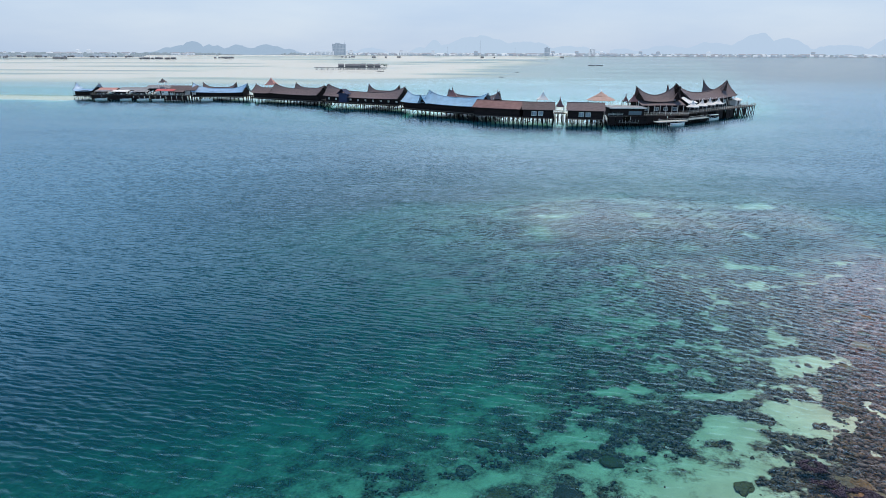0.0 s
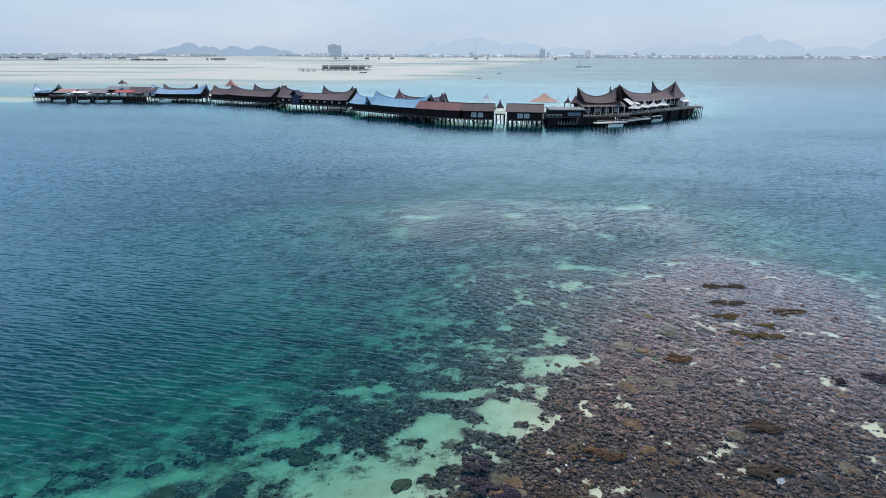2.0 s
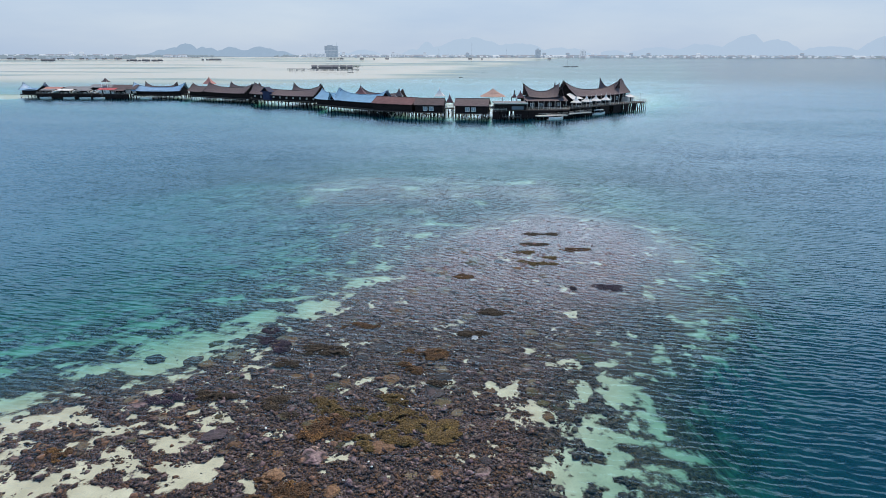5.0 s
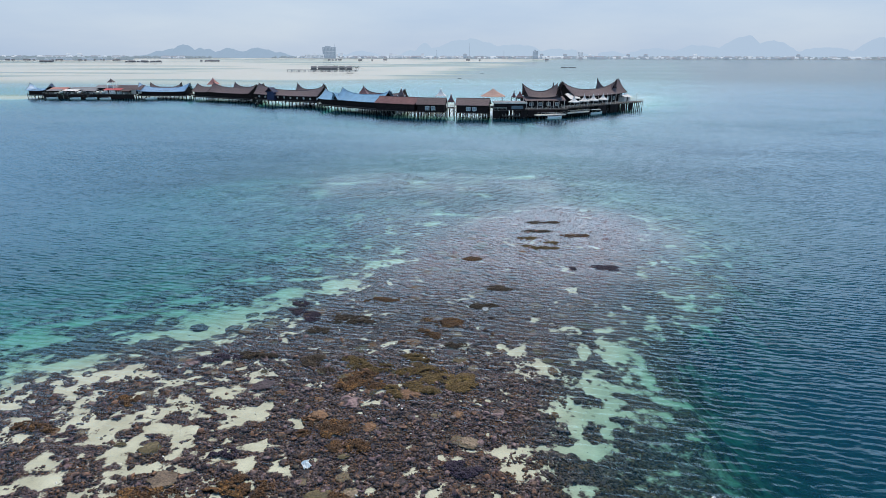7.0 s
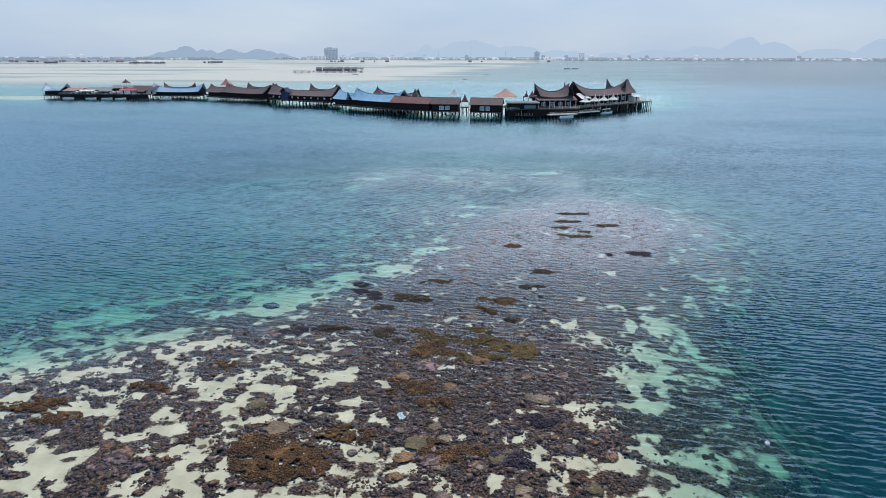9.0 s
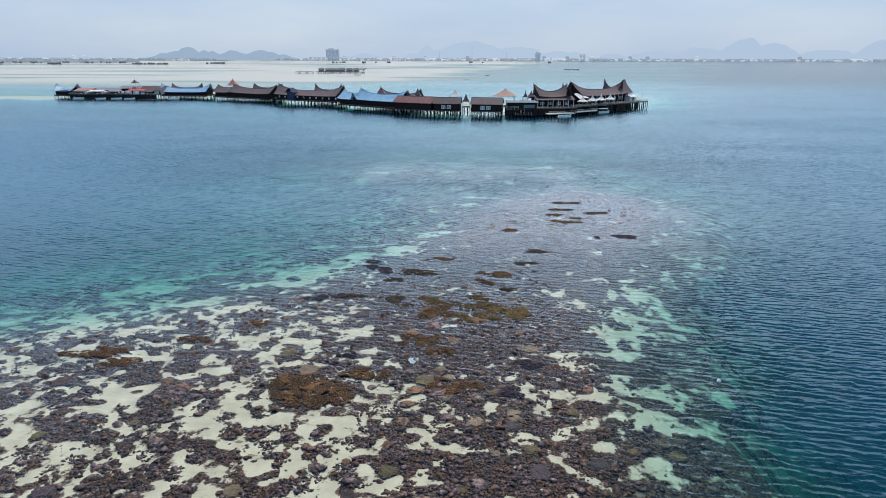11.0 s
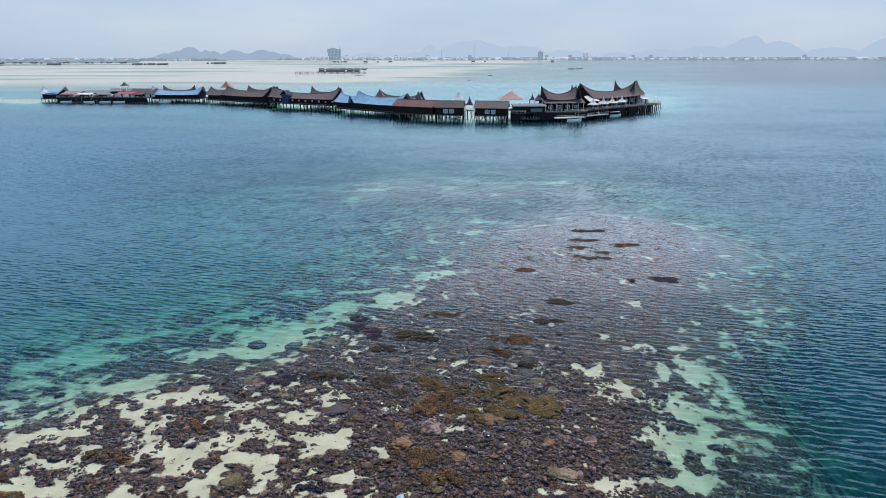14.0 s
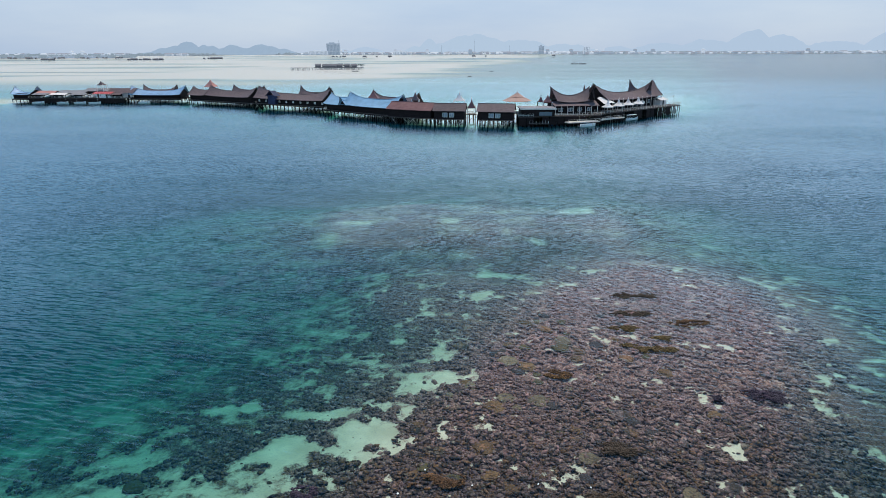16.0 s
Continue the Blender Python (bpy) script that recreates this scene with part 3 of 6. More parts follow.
    def mesh(self, name, mat, smooth=False):
        me = bpy.data.meshes.new(name)
        me.from_pydata(self.v, [], self.f)
        me.materials.append(mat)
        if smooth:
            me.polygons.foreach_set("use_smooth", [True] * len(me.polygons))
        me.update()
        return me


def part(name, geo, mat, parent=None, label="", smooth=False, at=None):
    me = geo if isinstance(geo, bpy.types.Mesh) else geo.mesh(name, mat, smooth)
    ob = new(name, me)
    if parent:
        ob.parent = parent
    if at is not None:
        ob.matrix_basis = at
    if label:
        ob["label"] = label
    return ob


def thing(name, x, y, z=0.0, turn=0.0):
    ob = new(name)
    ob.matrix_basis = pose(x, y, z, 0, 0, turn)
    ob.empty_display_size = 0.5
    return ob


MESHES = {}


def shared(key, maker):
    if key not in MESHES:
        MESHES[key] = maker()
    return MESHES[key]


# ---- sea, seabed ----
rng = np.random.default_rng(7)
LATTICE = rng.random((256, 256))


def value_noise(x, y):
    xi, yi = np.floor(x).astype(int), np.floor(y).astype(int)
    fx, fy = x - xi, y - yi
    fx, fy = fx * fx * (3 - 2 * fx), fy * fy * (3 - 2 * fy)
    g = lambda a, b: LATTICE[a % 256, b % 256]
    return (g(xi, yi) * (1 - fx) + g(xi + 1, yi) * fx) * (1 - fy) + (g(xi, yi + 1) * (1 - fx) + g(xi + 1, yi + 1) * fx) * fy


def fbm(x, y, octaves=4):
    total, gain = 0, 0.5
    for k in range(octaves):
        total = total + gain * value_noise(x * 2 ** k + 17.3 * k, y * 2 ** k + 9.1 * k)
        gain *= 0.5
    return total / (1 - 0.5 ** octaves)


def step(a, b, v):
    t = np.clip((v - a) / (b - a), 0, 1)
    return t * t * (3 - 2 * t)


# outline of the reef flat, that dries at low tide
FLAT = [(-60, -60), (-22, -4), (-4, 8), (5, 14), (15, 22), (24, 28), (29, 37), (35, 50), (42, 62), (50, 76), (58, 81), (65, 75),
        (66, 64), (61, 50), (54, 41), (49.5, 30), (47, 18), (46, 8), (46, -8), (44, -60)]
# the front of the stilt village, from its western to its eastern end
FRONT_X = [-400, -240, -139, -89, -43, -2, 13, 45, 62, 80, 122, 300]
FRONT_Y = [345, 336, 337, 311, 286, 249, 240, 236, 239, 252, 293, 420]


def outside(x, y):
    """Distance from the reef flat's outline, negative inside."""
    best, inside = np.full(x.shape, 1e9), np.zeros(x.shape, bool)
    for (ax, ay), (bx, by) in zip(FLAT, FLAT[1:] + FLAT[:1]):
        ex, ey = bx - ax, by - ay
        t = np.clip(((x - ax) * ex + (y - ay) * ey) / (ex * ex + ey * ey), 0, 1)
        best = np.minimum(best, np.hypot(x - ax - t * ex, y - ay - t * ey))
        inside ^= ((ay > y) != (by > y)) & (x < ex * (y - ay) / (by - ay + 1e-9) + ax)
    return np.where(inside, -best, best)


def blob(x, y, cx, cy, rx, ry, turn=0.0):
    c, s = math.cos(radians(turn)), math.sin(radians(turn))
    u, v = (x - cx) * c + (y - cy) * s, -(x - cx) * s + (y - cy) * c
    return np.hypot(u / rx, v / ry)


def depth_at(x, y):
    wx = x + 7 * (fbm(x / 9, y / 9) - 0.5)
    wy = y + 7 * (fbm(x / 9 + 40, y / 9 + 11) - 0.5)
    d = outside(wx, wy)
    axis = np.interp(y, [-30, 0, 30, 60, 80], [10, 18, 34, 50, 58])
    east = step(-5, 5, x - axis) * (1 - 0.75 * step(35, 65, y))
    u = np.maximum(d, 0)
    fall = (1 - east) * np.interp(u, [0, 5, 10, 16, 24, 34, 46, 75], [0, 0.5, 1.0, 1.6, 2.6, 4.2, 6.0, 13]) + east * np.interp(u, [0, 4, 9, 13, 17, 24, 36], [0, 0.32, 0.75, 1.4, 4.2, 8.5, 13])
    reef = 0.15 + 0.12 * step(16, 36, y) + fall
    far = 0.95 + 4.0 * np.maximum(0, blob(wx + 16 * (fbm(x / 16 + 5, y / 16) - 0.5), wy + 18 * (fbm(x / 16, y / 16 + 8) - 0.5), 33, 104, 37, 20, 8) - 0.7)
    saddle = 1.3 + 4.0 * np.maximum(0, blob(wx, wy, 30, 72, 13, 16, -30) - 0.5)
    shelf = 2.3 + 5.0 * np.maximum(0, blob(wx, wy, 69, 74, 12, 36, -8) - 0.6)
    terrace = 3.9 + 4.0 * np.maximum(0, blob(wx, wy, 20, 72, 34, 24, 25) - 0.65)
    line = np.interp(x, FRONT_X, FRONT_Y)
    back = y - line
    town = np.interp(back, [-130, -90, -50, -25, -8, 6, 20, 80, 110, 150, 190, 260, 600], [11, 8.5, 6.4, 5.0, 3.4, 1.1, 0.25, 0.2, 0.9, 1.1, 0.3, 0.04, 0.02])
    streak = fbm(x / 260 + 3, y / 60 + 5, 4)
    town = town + 0.7 * step(120, 260, back) * step(0.52, 0.80, streak)
    # a channel behind the houses, a sand spit beyond it that tapers out to the east, and pale shoal water round its tip
    bend = 60 * (fbm(x / 120 + 9, y / 90) - 0.5)
    channel = step(-170, 0, x + bend) * step(95, 140, back) * step(600 - 0.2 * x, 520 - 0.2 * x, y + bend)
    beyond_tip = step(-120, 170, x - 0.16 * (y - 620) + 2.5 * bend) * step(110, 260, back)
    west_channel = step(-225, -250, x) * step(22, 45, back) * step(130, 80, back)
    town = town + 1.7 * np.maximum(channel, west_channel) + 2.0 * beyond_tip * (0.55 + 0.9 * fbm(x / 200 + 1, y / 80 + 2, 3))
    town = np.where((x < -236) & (back > -14) & (back < 25), np.minimum(town, 0.25 + 0.9 * step(-4, -14, back)), town)
    open_sea = step(95, 190, x - 0.33 * np.maximum(0, y - 300) + 70 * (fbm(x / 130, y / 130) - 0.5))
    town = town * (1 - open_sea) + open_sea * (6.0 + 3 * (1 - step(300, 700, y)))
    town = np.where(back < -130, 11.0 + np.minimum(2.0, (-130 - back) * 0.2), town)
    k = 0.6
    layers = np.stack([reef, far, saddle, shelf, terrace, town, np.full(x.shape, 13.0)])
    low = layers.min(0)
    return low - k * np.log(np.exp(-(layers - low) / k).sum(0))


WEST_SAND = [(15.0, 34.0, 5.8, 4.2), (19.6, 41.4, 2.8, 1.4), (27.6, 42.8, 2.7, 1.7), (9.2, 40.6, 1.8, 1.9), (3.4, 35.1, 2.1, 1.0), (-2.4, 33.2, 2.6, 1.6), (24.8, 31.5, 1.3, 1.3), (32.2, 52.1, 2.6, 1.5), (34.5, 72.1, 3.8, 2.2), (29.4, 67.5, 2.9, 2.0), (26.9, 61.8, 2.7, 2.4), (22.2, 46.6, 2.7, 1.1),
        (10.6, 29.0, 2.6, 1.7), (14.9, 29.6, 3.2, 1.9), (6.7, 30.1, 1.2, 0.8), (1.3, 28.5, 1.5, 1.1), (-2.2, 42.0, 1.7, 1.3), (14.1, 48.1, 2.2, 0.9), (31.6, 57.5, 1.2, 1.5), (2.5, 47.2, 2.2, 1.1), (37.6, 81.2, 3.3, 2.1), (-3.3, 27.9, 4.5, 2.5), (6.6, 21.9, 3.5, 1.6), (-3.4, 17.9, 2.8, 1.6)]
FLAT_SAND = [(25.2, 14.1, 2.6, 1.8), (22.3, 10.6, 2.9, 1.1), (16.7, 12.4, 2.0, 1.0), (14.7, 7.9, 1.9, 1.9), (13.9, 5.5, 1.5, 1.3), (30.4, 5.7, 2.1, 0.8), (32.6, 2.5, 1.9, 0.8), (29.7, 0.1, 2.2, 0.9), (36.5, 1.0, 1.0, 0.8), (10.3, 2.9, 1.6, 0.6), (9.6, 1.3, 2.0, 0.5), (7.8, -0.5, 1.6, 0.4),
        (22.1, 19.3, 2.2, 0.8), (30.7, 19.9, 1.4, 0.9), (18.6, 1.9, 1.2, 0.6), (9.7, 8.3, 1.0, 0.5), (1.8, 13.8, 2.7, 1.0), (19.1, 4.8, 1.0, 0.7), (19.2, 15.1, 1.5, 0.8), (28.9, 11.1, 1.1, 0.9), (24.0, -0.9, 1.5, 0.5), (39.2, 3.7, 0.6, 0.6), (8.0, 14.3, 2.0, 0.6), (4.6, 3.0, 1.2, 0.4)]
EAST_SAND = [(56.0, 27.8, 3.1, 3.8), (54.2, 21.8, 2.5, 3.2), (52.8, 16.7, 2.1, 2.3), (49.9, 23.3, 1.8, 1.6), (49.9, 13.1, 1.5, 1.1), (47.1, 11.6, 2.0, 1.4), (51.4, 7.2, 2.4, 1.9), (54.2, 6.5, 1.6, 1.5), (49.0, 4.8, 1.6, 1.3), (55.4, 2.6, 1.6, 1.2), (51.4, 2.9, 2.0, 1.3), (59.4, 7.4, 1.5, 0.7),
        (58.4, 23.9, 1.4, 3.1), (47.8, 26.9, 1.2, 1.4), (51.9, 12.9, 1.6, 1.3), (53.1, 1.3, 1.8, 0.9), (42.5, 5.9, 0.8, 0.7), (55.0, 42.3, 0.9, 0.9), (49.4, 33.6, 1.0, 0.7), (53.2, 31.8, 1.1, 0.8)]
FAR_SAND = [(38.9, 114.9, 6.8, 4.5), (53.7, 116.2, 4.8, 6.0), (29.5, 106.7, 4.3, 2.2), (13.1, 104.4, 4.7, 2.5), (44.6, 95.5, 3.1, 1.8), (9.6, 95.3, 3.9, 2.9), (50.1, 80.4, 2.5, 1.6), (66.4, 62.7, 1.3, 1.0), (72.1, 97.1, 3.8, 2.9)]


def sand_at(x, y, depth):
    fine = step(0.9, 0.2, depth)                    # broken ground on the flat, broad soft patches on the slopes
    wx = x + (3.4 - 1.0 * fine) * (fbm(x / 3.4, y / 3.4) - 0.5)
    wy = y + (3.0 - 0.8 * fine) * (fbm(x / 3.4 + 31, y / 3.4 + 7) - 0.5)
    s = np.zeros(x.shape)
    for patches, full in ((WEST_SAND, 1.15), (FLAT_SAND, 1.0), (EAST_SAND, 1.1), (FAR_SAND, 0.78)):
        for cx, cy, rx, ry in patches:
            s = np.maximum(s, full - 0.3 * step(52, 60, y) * (full > 1) - 0.60 * blob(wx, wy, cx, cy, rx, ry, 8))
    open_flat = step(44, 30, x + 0.25 * y) * step(27, 17, y)       # sandy side of the flat
    brown = step(18, 28, x - 0.2 * y) * step(2, 20, y) * step(0.6, 0.3, depth)   # closed coral carpet
    slope = step(0.5, 1.6, depth) * step(95, 70, y)
    s = np.maximum(s, 0.18 - 0.50 * brown + 0.32 * open_flat + 0.08 * slope * step(50, 40, x) + 0.16 * step(2.2, 4.0, depth) * step(58, 44, y) * step(40, 25, x))
    s = np.maximum(s, 0.10 * step(85, 95, y))
    s = np.maximum(s, 0.52 * step(3.2, 4.2, depth) * step(45, 30, x))
    s = s + 0.75 * (fbm(x / 3.6 + 5, y / 2.6 + 2, 2) - 0.5) + (1.1 + 0.9 * fine + 0.7 * step(45, 50, x) * (1 - fine)) * (fbm(x / 1.1 + 8, y / 0.9 + 3, 3) - 0.5) * step(100, 70, y)
    s = 0.5 + (s - 0.5) * (0.85 - 0.11 * np.clip(depth, 0, 3.0)) * (1 - 0.35 * step(82, 90, y))
    s = np.clip(s, 0, 1) * step(-55, -30, y)
    bank = step(-125, -55, y - np.interp(x, FRONT_X, FRONT_Y))
    return np.clip(np.maximum(s, bank), 0, 1)


def axis_steps(*spans):
    return np.unique(np.concatenate([np.arange(a, b, d) for a, b, d in spans]).round(3))


def sheet(name, xs, ys, heights, mat, attributes):
    gx, gy = np.meshgrid(xs, ys)
    nx, ny = len(xs), len(ys)
    co = np.stack([gx.ravel(), gy.ravel(), heights.ravel()], 1)
    idx = np.arange(nx * ny).reshape(ny, nx)
    quads = np.stack([idx[:-1, :-1], idx[:-1, 1:], idx[1:, 1:], idx[1:, :-1]], -1).reshape(-1, 4)
    me = bpy.data.meshes.new(name)
    me.vertices.add(len(co))
    me.vertices.foreach_set("co", co.ravel())
    me.loops.add(quads.size)
    me.loops.foreach_set("vertex_index", quads.ravel())
    me.polygons.add(len(quads))
    me.polygons.foreach_set("loop_start", np.arange(0, quads.size, 4))
    me.polygons.foreach_set("use_smooth", np.ones(len(quads), bool))
    me.update(calc_edges=True)
    for key, values in attributes.items():
        me.attributes.new(key, "FLOAT", "POINT").data.foreach_set("value", values.ravel().astype(np.float32))
    me.materials.append(mat)
    return new(name, me)


XS = axis_steps((-5200, -600, 200), (-600, -300, 20), (-300, -40, 5), (-40, -26, 0.8), (-26, -12, 0.3), (-12, 58, 0.2), (58, 72, 0.3), (72, 90, 0.8), (90, 130, 2), (130, 400, 8), (400, 600, 25), (600, 5201, 200))
YS = axis_steps((-600, -100, 100), (-100, -60, 8), (-60, -20, 1.0), (-20, -10, 0.6), (-10, 40, 0.2), (40, 62, 0.3), (62, 85, 0.5), (85, 135, 1.0), (135, 420, 4), (420, 900, 12), (900, 1500, 30), (1500, 4701, 100))
GX, GY = np.meshgrid(XS, YS)
DEPTH = depth_at(GX, GY)
SAND = sand_at(GX, GY, DEPTH)
PALE = step(30, 56, GY + 16 * (fbm(GX / 5, GY / 5) - 0.5)) * step(1.8, 0.5, DEPTH) * (1 - step(82, 92, GY) * (0.3 + 0.7 * step(0.35, 0.65, fbm(GX / 7, GY / 4, 4))))      # pinkish turf on the outer flat


def ground_at(x, y, depth, sand):
    """Height of the seabed: the depth, with coral knolls where it is not sand."""
    bare = 1 - np.clip(sand * 1.4, 0, 1)
    return -depth + bare * step(140, 90, y) * ((0.10 + 0.30 * step(0.1, 0.8, depth)) * (fbm(x / 1.1, y / 1.1, 3) - 0.5) + 0.04)


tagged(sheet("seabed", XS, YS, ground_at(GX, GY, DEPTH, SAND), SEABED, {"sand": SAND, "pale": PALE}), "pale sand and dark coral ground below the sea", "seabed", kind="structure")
BAR = step(1.5, 0.5, blob(GX, GY, 44, 78, 30, 42, -20))          # slanting ripples over the bar between the reefs
sea = sheet("water", XS[::2], YS[::2], np.zeros(DEPTH[::2, ::2].shape), WATER, {"depth": np.maximum(DEPTH[::2, ::2], 0.02), "bar": BAR[::2, ::2]})
tagged(sea, "clear rippled tropical sea, turquoise over sand and deep blue beyond", "sea", kind="structure")


# ---- far shore and mountains ----
def ridge(name, label, x0, x1, y, peaks, mat, depth=220.0, rough=9.0, seed=0.0):
    """A mountain range: humps of (place, height, half width) on a solid ridge with spurs."""
    rows, cols = 9, 220
    g, lines = Geo(), []
    for i in range(rows):
        v = i / (rows - 1)
        line = []
        for j in range(cols):
            x = x0 + (x1 - x0) * j / (cols - 1)
            h = max(hh * math.exp(-((x - c) / w) ** 2) for c, hh, w in peaks)
            h += rough * (noise.fractal(Vector((x / 90 + seed, seed, v)), 0.65, 2.0, 6) * 0.5 + 0.2) * min(1, h / 25)
            spur = 1 + 0.25 * noise.noise(Vector((x / 130, v * 2, seed)))
            line.append((x, y - depth * (1 - v), max(-2, h * (math.sin(v * math.pi / 2) ** 1.1) * (spur if v < 1 else 1) - 2)))
        lines.append(line)
    lines.append([(x, y + 40, -3) for x, _, _ in lines[-1]])
    g.grid(lines)
    return tagged(part(name, g, mat, smooth=True), label, "mountain", kind="structure")


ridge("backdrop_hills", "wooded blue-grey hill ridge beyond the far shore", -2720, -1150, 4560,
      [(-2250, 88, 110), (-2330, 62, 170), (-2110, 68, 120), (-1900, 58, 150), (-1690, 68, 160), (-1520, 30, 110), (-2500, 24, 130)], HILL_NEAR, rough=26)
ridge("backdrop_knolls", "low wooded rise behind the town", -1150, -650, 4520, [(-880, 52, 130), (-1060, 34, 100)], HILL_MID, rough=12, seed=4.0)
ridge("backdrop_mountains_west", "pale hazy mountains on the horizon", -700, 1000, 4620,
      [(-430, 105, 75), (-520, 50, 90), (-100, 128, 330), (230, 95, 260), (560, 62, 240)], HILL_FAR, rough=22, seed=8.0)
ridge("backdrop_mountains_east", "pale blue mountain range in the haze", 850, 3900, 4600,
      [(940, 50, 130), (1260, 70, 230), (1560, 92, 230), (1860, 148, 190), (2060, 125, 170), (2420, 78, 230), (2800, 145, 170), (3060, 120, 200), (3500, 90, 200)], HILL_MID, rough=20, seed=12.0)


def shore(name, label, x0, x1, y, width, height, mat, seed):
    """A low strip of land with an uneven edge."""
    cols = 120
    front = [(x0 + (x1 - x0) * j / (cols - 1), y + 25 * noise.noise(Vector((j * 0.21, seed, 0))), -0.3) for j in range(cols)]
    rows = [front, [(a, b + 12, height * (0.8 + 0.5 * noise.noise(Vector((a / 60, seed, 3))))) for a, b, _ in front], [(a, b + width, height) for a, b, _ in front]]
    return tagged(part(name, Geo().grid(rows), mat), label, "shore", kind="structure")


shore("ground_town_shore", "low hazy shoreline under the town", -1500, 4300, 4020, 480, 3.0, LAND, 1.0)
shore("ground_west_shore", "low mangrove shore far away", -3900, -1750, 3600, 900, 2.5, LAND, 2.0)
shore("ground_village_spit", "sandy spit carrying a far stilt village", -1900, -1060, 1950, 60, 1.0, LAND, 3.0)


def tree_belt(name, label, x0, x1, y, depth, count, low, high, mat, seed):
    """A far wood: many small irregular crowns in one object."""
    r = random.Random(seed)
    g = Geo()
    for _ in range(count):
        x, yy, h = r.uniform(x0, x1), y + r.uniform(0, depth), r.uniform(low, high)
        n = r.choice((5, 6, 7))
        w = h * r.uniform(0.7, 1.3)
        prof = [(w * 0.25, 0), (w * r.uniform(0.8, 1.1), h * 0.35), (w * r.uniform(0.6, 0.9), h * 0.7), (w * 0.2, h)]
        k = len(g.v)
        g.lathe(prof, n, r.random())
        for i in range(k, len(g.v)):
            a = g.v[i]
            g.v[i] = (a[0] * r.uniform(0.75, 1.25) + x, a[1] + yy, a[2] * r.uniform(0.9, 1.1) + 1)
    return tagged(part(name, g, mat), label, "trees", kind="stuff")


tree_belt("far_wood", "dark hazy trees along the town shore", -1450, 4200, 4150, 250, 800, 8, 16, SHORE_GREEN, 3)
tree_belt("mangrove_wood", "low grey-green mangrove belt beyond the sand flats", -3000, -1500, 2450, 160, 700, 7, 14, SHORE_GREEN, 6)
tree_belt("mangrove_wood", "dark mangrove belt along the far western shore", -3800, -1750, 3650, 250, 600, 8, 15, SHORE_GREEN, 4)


def town_house(kind, wall, roof):
    """A small far town building with storeys of window bands and a pitched or flat roof."""
    e = new("town_building")
    w, d, h = kind
    part("wall", shared(("tw", kind, wall.name), lambda: Geo().box(-w / 2, w / 2, -d / 2, d / 2, 0, h).mesh("wall", wall)), wall, e)
    part("roof", shared(("tr", kind, roof.name), lambda: Geo().add(
        [(-w / 2 - 1, -d / 2 - 1, h), (w / 2 + 1, -d / 2 - 1, h), (w / 2 + 1, d / 2 + 1, h), (-w / 2 - 1, d / 2 + 1, h), (-w / 2 + d * 0.3, 0, h + d * 0.28), (w / 2 - d * 0.3, 0, h + d * 0.28)],
        [(3, 2, 1, 0), (0, 1, 5, 4), (1, 2, 5), (2, 3, 4, 5), (3, 0, 4)]).mesh("roof", roof)), roof, e)
    for k in range(1 if h < 10 else 2):
        part("window_band", shared(("tb", kind), lambda: Geo().box(-w * 0.42, w * 0.42, -d / 2 - 0.3, -d / 2, 0, 1.6).mesh("window_band", TOWN_WINDOW)), TOWN_WINDOW, e, at=pose(0, 0, 1.4 + 4 * k))
    return tagged(e, "small pale town building on the hazy shore", "building", "town buildings on the far shore")


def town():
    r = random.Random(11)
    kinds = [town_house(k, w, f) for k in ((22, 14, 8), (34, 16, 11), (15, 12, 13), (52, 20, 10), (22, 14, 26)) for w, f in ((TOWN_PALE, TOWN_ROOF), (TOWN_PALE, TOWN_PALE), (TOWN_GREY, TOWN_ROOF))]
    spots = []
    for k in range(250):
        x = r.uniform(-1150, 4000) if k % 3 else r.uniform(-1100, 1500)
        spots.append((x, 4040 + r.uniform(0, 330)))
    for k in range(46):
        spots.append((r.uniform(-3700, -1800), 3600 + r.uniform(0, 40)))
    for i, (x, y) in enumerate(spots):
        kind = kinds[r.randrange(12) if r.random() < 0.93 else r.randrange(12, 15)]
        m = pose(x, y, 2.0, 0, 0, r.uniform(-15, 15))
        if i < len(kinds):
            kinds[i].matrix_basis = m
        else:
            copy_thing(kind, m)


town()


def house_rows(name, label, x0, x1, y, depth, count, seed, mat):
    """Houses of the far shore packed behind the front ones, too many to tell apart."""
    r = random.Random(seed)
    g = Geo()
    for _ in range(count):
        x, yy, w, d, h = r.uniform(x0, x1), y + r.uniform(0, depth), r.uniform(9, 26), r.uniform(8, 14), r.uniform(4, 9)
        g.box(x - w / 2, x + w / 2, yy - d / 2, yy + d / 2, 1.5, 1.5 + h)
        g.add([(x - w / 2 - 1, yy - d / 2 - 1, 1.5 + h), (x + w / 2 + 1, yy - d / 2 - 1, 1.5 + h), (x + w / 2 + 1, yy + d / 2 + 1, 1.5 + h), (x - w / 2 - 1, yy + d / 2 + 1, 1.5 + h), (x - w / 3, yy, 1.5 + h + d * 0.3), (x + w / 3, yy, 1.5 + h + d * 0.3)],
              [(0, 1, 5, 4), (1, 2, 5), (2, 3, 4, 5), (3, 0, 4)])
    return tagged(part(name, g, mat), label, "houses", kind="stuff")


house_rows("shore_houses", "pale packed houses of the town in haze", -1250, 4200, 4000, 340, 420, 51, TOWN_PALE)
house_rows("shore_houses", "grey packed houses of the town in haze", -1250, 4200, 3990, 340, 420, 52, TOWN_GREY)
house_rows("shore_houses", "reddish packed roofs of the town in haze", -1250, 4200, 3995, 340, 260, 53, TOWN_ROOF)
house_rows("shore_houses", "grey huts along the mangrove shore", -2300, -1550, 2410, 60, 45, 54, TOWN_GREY)


